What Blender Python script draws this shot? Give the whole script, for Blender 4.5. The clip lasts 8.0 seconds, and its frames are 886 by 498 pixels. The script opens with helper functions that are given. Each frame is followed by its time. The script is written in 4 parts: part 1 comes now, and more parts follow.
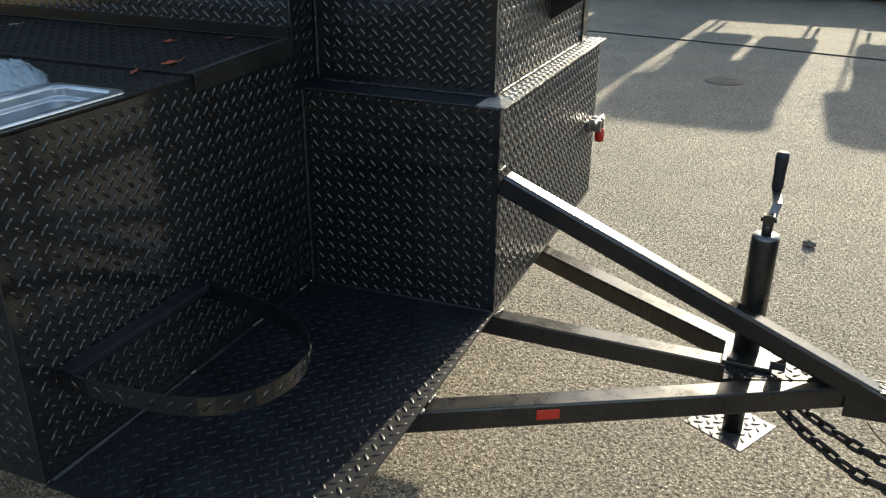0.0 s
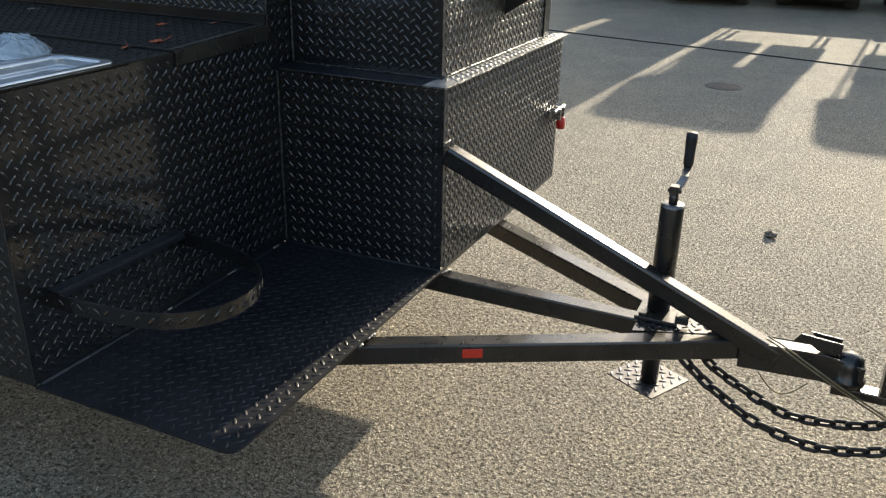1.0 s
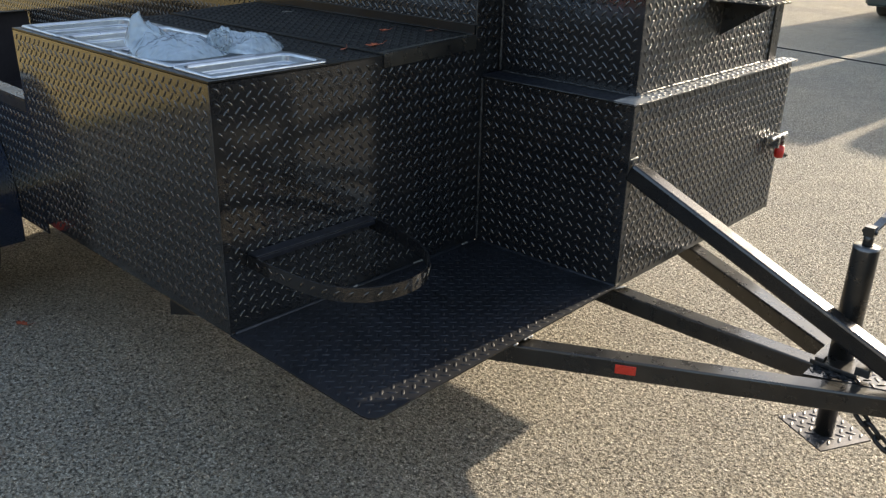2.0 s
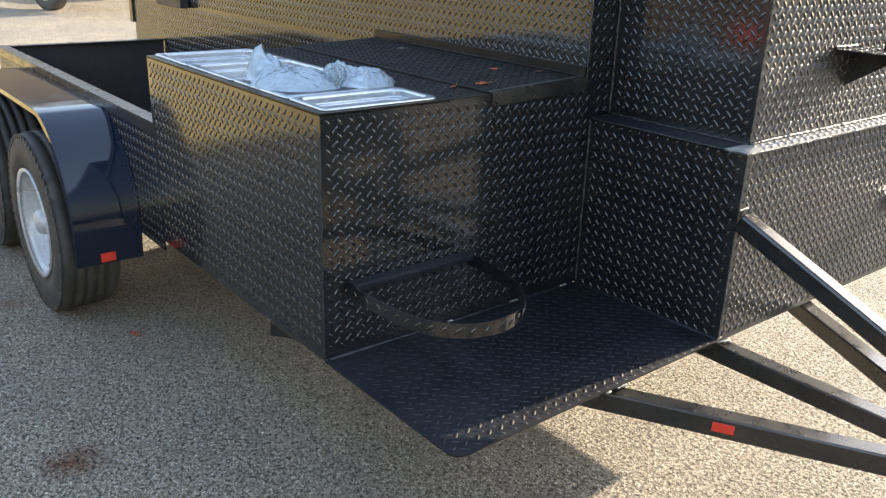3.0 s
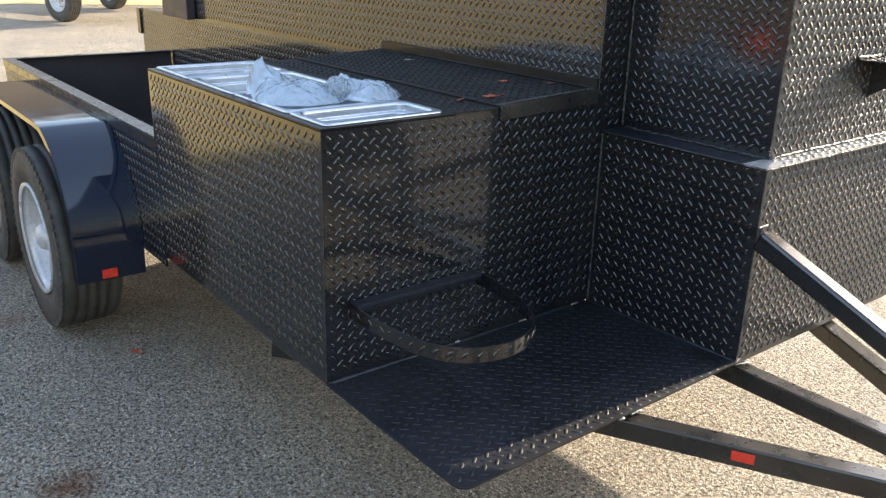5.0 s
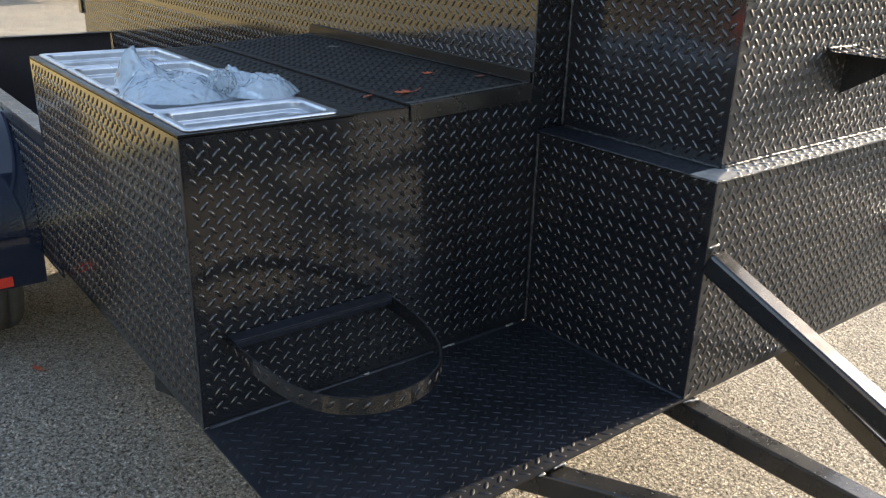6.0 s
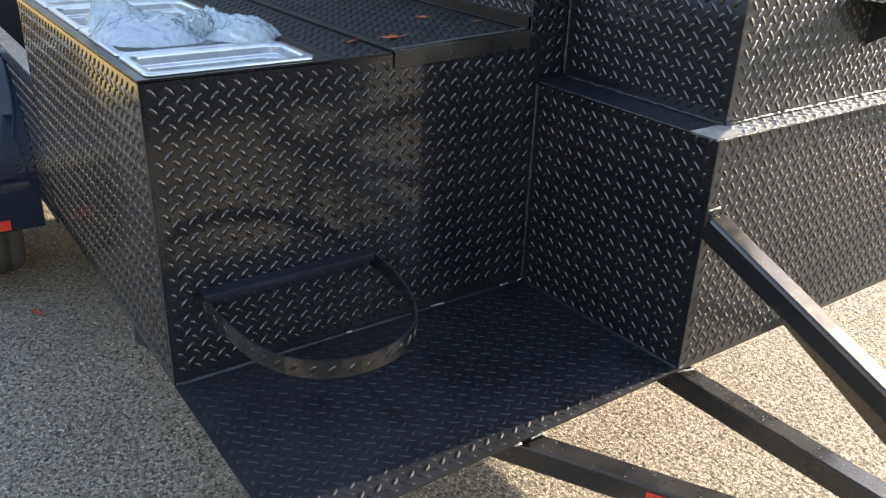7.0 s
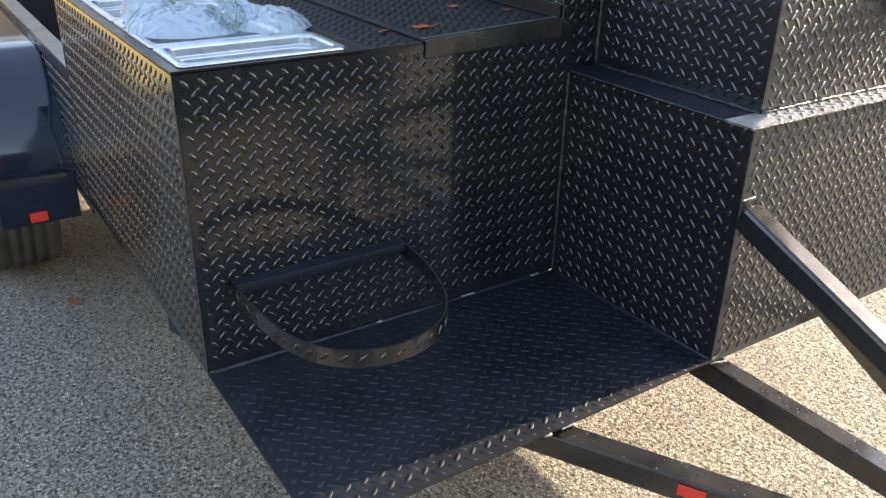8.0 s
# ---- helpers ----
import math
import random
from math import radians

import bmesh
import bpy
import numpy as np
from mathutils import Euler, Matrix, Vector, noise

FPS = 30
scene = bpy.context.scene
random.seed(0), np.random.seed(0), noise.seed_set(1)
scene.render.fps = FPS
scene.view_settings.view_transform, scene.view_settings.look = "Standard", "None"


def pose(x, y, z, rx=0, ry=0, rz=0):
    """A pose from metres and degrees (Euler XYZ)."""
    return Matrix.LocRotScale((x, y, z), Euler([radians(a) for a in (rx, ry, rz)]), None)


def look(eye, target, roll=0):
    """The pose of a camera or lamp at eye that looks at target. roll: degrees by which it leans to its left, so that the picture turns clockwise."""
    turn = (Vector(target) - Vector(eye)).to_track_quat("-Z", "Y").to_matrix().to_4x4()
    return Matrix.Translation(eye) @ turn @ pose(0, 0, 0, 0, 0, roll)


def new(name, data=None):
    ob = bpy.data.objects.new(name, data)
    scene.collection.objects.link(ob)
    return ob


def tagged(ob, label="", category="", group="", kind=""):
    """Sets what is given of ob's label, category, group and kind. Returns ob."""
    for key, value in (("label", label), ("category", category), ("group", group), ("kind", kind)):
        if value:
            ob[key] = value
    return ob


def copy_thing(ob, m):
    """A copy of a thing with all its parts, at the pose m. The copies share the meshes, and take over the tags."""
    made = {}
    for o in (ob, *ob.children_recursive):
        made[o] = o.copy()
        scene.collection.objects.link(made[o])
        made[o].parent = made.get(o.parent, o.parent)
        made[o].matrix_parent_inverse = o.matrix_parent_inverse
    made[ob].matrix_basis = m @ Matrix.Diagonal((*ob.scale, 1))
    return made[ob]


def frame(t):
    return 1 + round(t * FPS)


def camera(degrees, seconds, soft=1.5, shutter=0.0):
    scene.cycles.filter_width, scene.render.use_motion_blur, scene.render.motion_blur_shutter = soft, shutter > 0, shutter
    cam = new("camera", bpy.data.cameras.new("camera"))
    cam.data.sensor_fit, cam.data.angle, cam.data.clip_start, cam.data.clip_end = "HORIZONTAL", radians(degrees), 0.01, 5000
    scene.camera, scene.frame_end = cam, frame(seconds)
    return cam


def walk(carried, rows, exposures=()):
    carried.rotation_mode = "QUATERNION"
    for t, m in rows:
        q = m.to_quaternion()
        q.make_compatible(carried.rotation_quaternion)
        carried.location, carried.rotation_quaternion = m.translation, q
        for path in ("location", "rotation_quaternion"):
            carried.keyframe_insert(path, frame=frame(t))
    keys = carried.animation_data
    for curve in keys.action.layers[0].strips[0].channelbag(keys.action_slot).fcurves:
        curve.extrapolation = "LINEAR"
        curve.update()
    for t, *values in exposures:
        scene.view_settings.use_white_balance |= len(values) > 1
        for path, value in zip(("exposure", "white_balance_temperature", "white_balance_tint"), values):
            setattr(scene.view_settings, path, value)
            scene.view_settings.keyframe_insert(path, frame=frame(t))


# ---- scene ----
cam = camera(56.2, 8.0, soft=1.3)
PATH = [
    (0, (1.055, -0.788, 1.338), (0.354, 0.906, 0.538), 0.5),
    (0.5, (1.219, -0.862, 1.349), (0.49, 0.824, 0.558), -0.2),
    (1, (1.349, -0.963, 1.342), (0.583, 0.708, 0.555), 1.3),
    (1.5, (1.481, -0.946, 1.343), (0.574, 0.662, 0.573), 2.1),
    (1.8, (1.542, -0.929, 1.342), (0.4, 0.524, 0.577), 1.9),
    (2, (1.548, -0.922, 1.357), (0.287, 0.425, 0.585), 1.2),
    (2.2, (1.572, -0.924, 1.375), (0.206, 0.332, 0.631), 0.5),
    (3.3, (1.55, -0.894, 1.36), (0.087, 0.282, 0.668), 1.8),
    (3.5, (1.553, -0.884, 1.363), (0.077, 0.277, 0.674), 1.5),
    (4, (1.554, -0.883, 1.363), (0.058, 0.255, 0.68), 1.2),
    (4.5, (1.555, -0.883, 1.363), (0.057, 0.259, 0.691), 1.2),
    (4.7, (1.538, -0.883, 1.359), (0.052, 0.277, 0.692), 1.5),
    (5.8, (1.413, -0.583, 1.369), (-0.048, 0.575, 0.645), 1.2),
    (6, (1.396, -0.512, 1.355), (-0.062, 0.648, 0.628), 1.8),
    (6.5, (1.395, -0.401, 1.348), (-0.052, 0.708, 0.527), 2.8),
    (7, (1.394, -0.37, 1.345), (-0.076, 0.689, 0.498), 2.1),
    (7.5, (1.387, -0.37, 1.347), (-0.101, 0.654, 0.488), 1.6),
    (8, (1.392, -0.371, 1.344), (-0.109, 0.624, 0.474), 1.2),
]
walk(cam, [(t, look(eye, target, roll)) for t, eye, target, roll in PATH],
     exposures=[(0, 0.6, 7350, 7), (1.5, 0.7, 7450, 11), (2.2, 1.0, 7550, 12), (3.3, 1.75, 7450, 14), (4.7, 1.75, 7450, 15), (5.8, 1.3, 7450, 14), (6.5, 1.4, 7450, 14), (7, 1.7, 7550, 15), (8, 1.8, 7550, 16)])

# ---- world and sun ----
SUN_WAY = Vector((-0.077, -1.0, -0.335)).normalized()      # the way the sunlight travels
world = bpy.data.worlds.new("sky")
scene.world = world
world.use_nodes = True
wn = world.node_tree.nodes
sky = wn.new("ShaderNodeTexSky")
sky.sky_type, sky.sun_disc = "NISHITA", False
sky.sun_elevation = math.asin(-SUN_WAY.z)
sky.sun_rotation = math.atan2(-SUN_WAY.x, -SUN_WAY.y)
sky.air_density, sky.dust_density, sky.ozone_density = 1.0, 0.9, 0.9
world.node_tree.links.new(sky.outputs[0], wn["Background"].inputs[0])
wn["Background"].inputs[1].default_value = 0.26
sun = new("sun", bpy.data.lights.new("sun", "SUN"))
sun.data.energy, sun.data.angle, sun.data.color = 5.0, radians(0.55), (1.0, 0.935, 0.80)
sun.matrix_world = Matrix.Translation((2, 12, 8)) @ SUN_WAY.to_track_quat("-Z", "Y").to_matrix().to_4x4()


# ---- materials ----
def material(name):
    m = bpy.data.materials.new(name)
    m.use_nodes = True
    return m, m.node_tree.nodes, m.node_tree.links, m.node_tree.nodes["Principled BSDF"]


def noise_node(n, l, scale, detail=4, rough=0.55, where="Object", distort=0.0):
    tc = n.new("ShaderNodeTexCoord")
    t = n.new("ShaderNodeTexNoise")
    t.inputs["Scale"].default_value, t.inputs["Detail"].default_value = scale, detail
    t.inputs["Roughness"].default_value, t.inputs["Distortion"].default_value = rough, distort
    l.new(tc.outputs[where], t.inputs["Vector"])
    return t.outputs["Fac"]


def ramp(n, l, fac, stops):
    r = n.new("ShaderNodeValToRGB")
    r.color_ramp.elements[0].position, r.color_ramp.elements[0].color = stops[0][0], (*stops[0][1], 1)
    r.color_ramp.elements[1].position, r.color_ramp.elements[1].color = stops[-1][0], (*stops[-1][1], 1)
    for p, c in stops[1:-1]:
        e = r.color_ramp.elements.new(p)
        e.color = (*c, 1)
    l.new(fac, r.inputs[0])
    return r.outputs[0]


def grey(v):
    return (v, v, v)


def bump(n, l, height, strength, distance, normal=None):
    b = n.new("ShaderNodeBump")
    b.inputs["Strength"].default_value, b.inputs["Distance"].default_value = strength, distance
    l.new(height, b.inputs["Height"])
    if normal:
        l.new(normal, b.inputs["Normal"])
    return b.outputs["Normal"]


def mixed(n, l, a, b, fac, mode="MIX"):
    """Two colours, each a socket or a tuple, mixed by fac, a socket or a number."""
    x = n.new("ShaderNodeMix")
    x.data_type, x.blend_type = "RGBA", mode
    for socket, v in ((x.inputs["A"], a), (x.inputs["B"], b), (x.inputs["Factor"], fac)):
        if isinstance(v, (tuple, float, int)):
            socket.default_value = (*v, 1) if isinstance(v, tuple) else v
        else:
            l.new(v, socket)
    return x.outputs["Result"]


def worn(name, low, high, rough, scale=5.0, fine=90.0, metal=0.0, wave=0.0, grit=0.0, coat=0.0, specular=0.5, ior=1.5):
    """A surface with cloudy colour, cloudy gloss, long waves and fine grit."""
    m, n, l, p = material(name)
    cloud = noise_node(n, l, scale, 5)
    speck = noise_node(n, l, fine, 3)
    base = ramp(n, l, cloud, [(0.3, low), (0.7, high)])
    l.new(mixed(n, l, base, ramp(n, l, speck, [(0.35, grey(0.75)), (0.7, grey(1.2))]), 0.5, "MULTIPLY"), p.inputs["Base Color"])
    l.new(ramp(n, l, noise_node(n, l, scale * 2.3, 6), [(0.3, grey(rough[0])), (0.72, grey(rough[1]))]), p.inputs["Roughness"])
    p.inputs["Metallic"].default_value = metal
    p.inputs["Specular IOR Level"].default_value = specular
    p.inputs["IOR"].default_value = ior
    p.inputs["Coat Weight"].default_value, p.inputs["Coat Roughness"].default_value, p.inputs["Coat IOR"].default_value = coat, 0.10, 1.6
    normal = None
    if wave:
        normal = bump(n, l, noise_node(n, l, 4.5, 2), wave, 0.03)
    if grit:
        normal = bump(n, l, noise_node(n, l, 330.0, 3), grit, 0.0006, normal)
    if normal:
        l.new(normal, p.inputs["Normal"])
    return m


PAINT = worn("gloss_black_tread_paint", (0.005, 0.0055, 0.007), (0.012, 0.0122, 0.0135), (0.42, 0.56), 4.0, 160.0, wave=0.03, grit=0.03, coat=1.0, ior=1.22)
# PAINT again, lightened and roughened so the sunlit fronts show a sheen.
FRONT = worn("sun_facing_gloss_paint", (0.010, 0.0095, 0.009), (0.020, 0.0185, 0.017), (0.56, 0.68), 4.0, 160.0, wave=0.03, grit=0.04, coat=0.55, ior=1.48)
SCUFFED = worn("scuffed_deck_paint", (0.003, 0.0036, 0.0055), (0.010, 0.0118, 0.0165), (0.45, 0.62), 9.0, 160.0, wave=0.05, grit=0.15, coat=0.3, ior=1.42)
# Scuffed ledge paint, made pale so that sunlight is in its colour.
SUNLIT_LEDGE = worn("sunlit_ledge_paint", grey(0.14), (0.36, 0.35, 0.33), (0.32, 0.5), 28.0, 160.0, grit=0.4, ior=1.9)
# Blue in the base stands in for sky reflected by ledge and hoop bar.
LEDGE_PAINT = worn("scuffed_sky_blued_ledge_paint", (0.003, 0.004, 0.007), (0.016, 0.019, 0.028), (0.3, 0.5), 45.0, 220.0, wave=0.08, grit=0.5, ior=1.36)
LID_PAINT = worn("dull_black_lid_paint", grey(0.004), (0.012, 0.0115, 0.011), (0.3, 0.46), 8.0, 160.0, wave=0.04, grit=0.2, coat=0.12, ior=1.32)
SATIN = worn("satin_black_tube_paint", grey(0.008), (0.030, 0.027, 0.023), (0.22, 0.4), 9.0, 200.0, wave=0.04, grit=0.12, coat=0.35)
# The reflected sky's blue is put into this black paint's base colour.
FENDER = worn("sky_blued_fender_paint", (0.005, 0.0102, 0.0225), (0.0075, 0.0142, 0.032), (0.05, 0.11), 5.0, 60.0, wave=0.03, coat=0.0, ior=1.6)
BRACE = worn("gloss_black_brace_paint", (0.005, 0.0052, 0.006), (0.014, 0.0135, 0.013), (0.19, 0.33), 9.0, 200.0, wave=0.04, grit=0.12, coat=0.3)
WELD = worn("painted_weld_bead", grey(0.008), grey(0.035), (0.3, 0.5), 90.0, 300.0, grit=0.5)
# Paler speckle than WELD, painting the glints along the seams.
SEAM = worn("glint_speckled_seam", grey(0.008), grey(0.07), (0.3, 0.5), 110.0, 300.0, grit=0.5)
BARE = worn("scuffed_bare_weld", (0.25, 0.24, 0.22), (0.5, 0.48, 0.45), (0.3, 0.5), 80.0, 300.0, metal=0.7)
STEEL = worn("stainless_steel", (0.55, 0.57, 0.60), (0.64, 0.66, 0.69), (0.27, 0.38), 9.0, 25.0, metal=1.0, wave=0.03)
GALV = worn("scratched_grey_plate", (0.07, 0.066, 0.07), (0.15, 0.145, 0.15), (0.35, 0.5), 20.0, 160.0, metal=0.5, grit=0.3)
CHROME = worn("zinc_plated_steel", grey(0.45), grey(0.65), (0.18, 0.35), 30.0, 200.0, metal=1.0)
WIRE = worn("dull_brass_wire", (0.2, 0.17, 0.1), (0.34, 0.3, 0.2), (0.35, 0.5), 40.0, 200.0, metal=0.6)
CRANK = worn("dull_crank_steel", grey(0.12), grey(0.24), (0.3, 0.5), 40.0, 200.0, metal=0.8)
DEW = worn("dew_drop", grey(0.16), grey(0.3), (0.05, 0.12), 60.0, 300.0)
CHAIN = worn("dark_chain_steel", grey(0.015), grey(0.05), (0.3, 0.5), 40.0, 200.0, metal=0.6)
RIM = worn("silver_wheel_paint", grey(0.5), grey(0.62), (0.25, 0.4), 6.0, 80.0, metal=0.15)
DULL = worn("primer_black_bed", (0.034, 0.025, 0.027), (0.05, 0.038, 0.04), (0.4, 0.6), 5.0, 80.0)
RUBBER = worn("tyre_rubber", (0.032, 0.029, 0.026), (0.072, 0.066, 0.057), (0.6, 0.8), 12.0, 150.0, grit=0.4)
RED = worn("red_reflector", (0.62, 0.035, 0.02), (0.75, 0.06, 0.035), (0.15, 0.3), 60.0, 400.0)
RED_TAG = worn("red_lock_plastic", (0.5, 0.02, 0.015), (0.6, 0.03, 0.02), (0.35, 0.5), 60.0, 300.0)
GRIP = worn("black_rubber_grip", grey(0.015), grey(0.025), (0.5, 0.65), 40.0, 200.0, grit=0.4)
LEAF = worn("dry_red_leaf", (0.3, 0.06, 0.03), (0.5, 0.13, 0.06), (0.55, 0.75), 40.0, 200.0)
LEAF_DARK = worn("dry_dark_leaf", (0.12, 0.04, 0.025), (0.2, 0.08, 0.05), (0.6, 0.8), 40.0, 200.0)
PALE_LEAF = worn("pale_dry_leaf", (0.22, 0.2, 0.17), (0.4, 0.37, 0.32), (0.6, 0.8), 40.0, 200.0)
STONE = worn("loose_stone", (0.12, 0.1, 0.08), (0.28, 0.25, 0.2), (0.75, 0.9), 60.0, 200.0, grit=0.5)
IRON = worn("cast_iron_lid", (0.01, 0.01, 0.01), (0.02, 0.018, 0.016), (0.55, 0.75), 15.0, 120.0)
CABLE = worn("black_cable_sheath", grey(0.008), grey(0.016), (0.5, 0.7), 10.0, 90.0)
CART = worn("cart_body_plastic", (0.02, 0.03, 0.03), (0.035, 0.05, 0.045), (0.3, 0.45), 3.0, 60.0)
CART_ROOF = worn("cart_roof_plastic", (0.35, 0.33, 0.29), (0.45, 0.42, 0.38), (0.4, 0.55), 3.0, 60.0)
SEAT = worn("cart_seat_vinyl", (0.08, 0.06, 0.045), (0.12, 0.1, 0.08), (0.45, 0.6), 8.0, 90.0)


WALL = worn("grey_block_wall", (0.25, 0.24, 0.22), (0.36, 0.34, 0.31), (0.8, 0.9), 2.0, 40.0, grit=0.3)
VERGE = worn("dry_grass_verge", (0.34, 0.27, 0.12), (0.52, 0.43, 0.22), (0.85, 0.95), 1.5, 60.0)
TRUCK = worn("dark_truck_paint", (0.010, 0.012, 0.018), (0.014, 0.016, 0.024), (0.1, 0.2), 2.0, 50.0, coat=1.0)
GLASS = worn("dark_tinted_glass", grey(0.01), grey(0.015), (0.04, 0.06), 2.0, 40.0)
TAN = worn("tan_siding", (0.40, 0.305, 0.185), (0.52, 0.41, 0.265), (0.7, 0.85), 0.3, 4.0)
STRAW = worn("gold_reflection_ground", (0.42, 0.29, 0.09), (0.66, 0.49, 0.19), (0.85, 0.95), 1.5, 60.0)
DARK_SHEET = worn("dark_brown_sheet_metal", (0.026, 0.019, 0.013), (0.04, 0.03, 0.02), (0.3, 0.45), 2.0, 40.0)
BROWN = worn("brown_siding", (0.13, 0.1, 0.075), (0.2, 0.16, 0.12), (0.7, 0.85), 0.3, 4.0)


def film_material(name, milk, crease_scale, depth):
    m, n, l, p = material(name)
    p.inputs["Base Color"].default_value = (0.74, 0.88, 1.0, 1)
    p.inputs["Roughness"].default_value = 0.1
    p.inputs["Specular IOR Level"].default_value = 0.9
    tc = n.new("ShaderNodeTexCoord")
    warp = n.new("ShaderNodeTexNoise")
    warp.inputs["Scale"].default_value, warp.inputs["Detail"].default_value = 9.0, 2
    l.new(tc.outputs["Object"], warp.inputs["Vector"])
    add = n.new("ShaderNodeVectorMath")
    add.operation = "MULTIPLY_ADD"
    add.inputs[1].default_value = (0.06, 0.06, 0.06)
    l.new(warp.outputs["Color"], add.inputs[0])
    l.new(tc.outputs["Object"], add.inputs[2])
    crease = n.new("ShaderNodeTexVoronoi")
    crease.feature = "DISTANCE_TO_EDGE"
    crease.inputs["Scale"].default_value = crease_scale
    l.new(add.outputs[0], crease.inputs["Vector"])
    l.new(bump(n, l, crease.outputs["Distance"], depth, 0.02), p.inputs["Normal"])
    normal = p.inputs["Normal"].links[0].from_socket
    clear, milky, gloss = n.new("ShaderNodeBsdfTransparent"), n.new("ShaderNodeBsdfTranslucent"), n.new("ShaderNodeBsdfAnisotropic")
    clear.inputs[0].default_value = (0.93, 0.96, 0.98, 1)
    milky.inputs[0].default_value = (0.78, 0.91, 1.0, 1)
    gloss.inputs["Roughness"].default_value = 0.08
    l.new(normal, gloss.inputs["Normal"])
    a, b, c = n.new("ShaderNodeMixShader"), n.new("ShaderNodeMixShader"), n.new("ShaderNodeMixShader")
    l.new(ramp(n, l, noise_node(n, l, 16.0, 4), [(0.35, grey(milk[0])), (0.68, grey(milk[1]))]), a.inputs[0])
    l.new(clear.outputs[0], a.inputs[1]), l.new(milky.outputs[0], a.inputs[2])
    b.inputs[0].default_value = milk[2]
    l.new(a.outputs[0], b.inputs[1]), l.new(p.outputs[0], b.inputs[2])
    fresnel = n.new("ShaderNodeFresnel")
    fresnel.inputs["IOR"].default_value = 1.42
    l.new(normal, fresnel.inputs["Normal"])
    l.new(fresnel.outputs[0], c.inputs[0])
    l.new(b.outputs[0], c.inputs[1]), l.new(gloss.outputs[0], c.inputs[2])
    l.new(c.outputs[0], n["Material Output"].inputs["Surface"])
    return m


FILM = film_material("clear_plastic_film", (0.3, 0.7, 0.36), 42.0, 0.5)
WOUND = film_material("wound_plastic_film", (0.5, 0.85, 0.42), 70.0, 1.0)


def chip_seal():
    """Worn chip-seal asphalt: pale and dark stones about 7 mm across in dark binder, with cloudy dust and rust stains."""
    m, n, l, p = material("chip_seal_asphalt")
    tc = n.new("ShaderNodeTexCoord")
    warp = n.new("ShaderNodeTexNoise")
    warp.inputs["Scale"].default_value, warp.inputs["Detail"].default_value = 170.0, 2
    l.new(tc.outputs["Object"], warp.inputs["Vector"])
    place = n.new("ShaderNodeVectorMath")
    place.operation = "MULTIPLY_ADD"
    place.inputs[1].default_value = (0.008, 0.008, 0.0)
    l.new(warp.outputs["Color"], place.inputs[0])
    l.new(tc.outputs["Object"], place.inputs[2])

    def cells(feature, scale):
        v = n.new("ShaderNodeTexVoronoi")
        v.voronoi_dimensions, v.feature = "2D", feature
        v.inputs["Scale"].default_value = scale
        l.new(place.outputs[0], v.inputs["Vector"])
        return v

    chips, lumps, gaps = cells("F1", 235.0), cells("F1", 118.0), cells("DISTANCE_TO_EDGE", 118.0)
    each = n.new("ShaderNodeSeparateColor")
    l.new(chips.outputs["Color"], each.inputs[0])
    lump = n.new("ShaderNodeSeparateColor")
    l.new(lumps.outputs["Color"], lump.inputs[0])
    tone = ramp(n, l, each.outputs[0], [(0.0, (0.23, 0.2, 0.157)), (0.2, (0.37, 0.327, 0.26)), (0.5, (0.46, 0.411, 0.334)), (0.85, (0.56, 0.503, 0.414)), (1.0, (0.80, 0.74, 0.63))])
    fill = ramp(n, l, gaps.outputs["Distance"], [(0.0, grey(0.5)), (0.09, grey(1.0))])
    sunk = ramp(n, l, lump.outputs[1], [(0.09, grey(0.3)), (0.2, grey(1.0))])
    grit = noise_node(n, l, 90.0, 5, 0.64)
    # Pits are darkened in the colour too, for the shadows they hold.
    pit_shade = ramp(n, l, grit, [(0.382, grey(0.22)), (0.432, grey(1.03))])
    base = mixed(n, l, mixed(n, l, mixed(n, l, tone, fill, 0.6, "MULTIPLY"), sunk, 0.6, "MULTIPLY"), pit_shade, 0.85, "MULTIPLY")
    dome = ramp(n, l, gaps.outputs["Distance"], [(0.0, grey(0.0)), (0.1, grey(0.6)), (0.3, grey(1.0))])
    dome = mixed(n, l, dome, ramp(n, l, lump.outputs[1], [(0.06, grey(0.0)), (0.24, grey(0.55)), (1.0, grey(1.0))]), 1.0, "MULTIPLY")
    cloud = ramp(n, l, noise_node(n, l, 0.7, 6, 0.62), [(0.3, (0.80, 0.80, 0.82)), (0.7, (1.12, 1.08, 1.0))])
    base = mixed(n, l, base, cloud, 0.9, "MULTIPLY")
    blot = ramp(n, l, noise_node(n, l, 3.4, 5, 0.6), [(0.25, grey(0.82)), (0.6, grey(1.05))])
    base = mixed(n, l, base, blot, 0.7, "MULTIPLY")
    # rust stains on the ground beside the trailer
    for x, y, size, depth in ((-0.54, -0.47, 0.115, 1.0), (-1.72, -0.36, 0.13, 0.4), (-1.2, -1.0, 0.09, 0.3)):
        d = n.new("ShaderNodeVectorMath")
        d.operation = "DISTANCE"
        d.inputs[1].default_value = (x, y, 0)
        l.new(tc.outputs["Object"], d.inputs[0])
        add = n.new("ShaderNodeMath")
        add.operation = "MULTIPLY_ADD"
        l.new(noise_node(n, l, 16.0, 4), add.inputs[0])
        add.inputs[1].default_value = 0.13
        l.new(d.outputs["Value"], add.inputs[2])
        mask = ramp(n, l, add.outputs[0], [(size * 0.55, grey(depth)), (size + 0.055, grey(0.0))])
        base = mixed(n, l, base, mixed(n, l, mixed(n, l, base, (0.62, 0.24, 0.11), 1.0, "MULTIPLY"), (0.13, 0.045, 0.02), 0.5), mask)
    l.new(base, p.inputs["Base Color"])
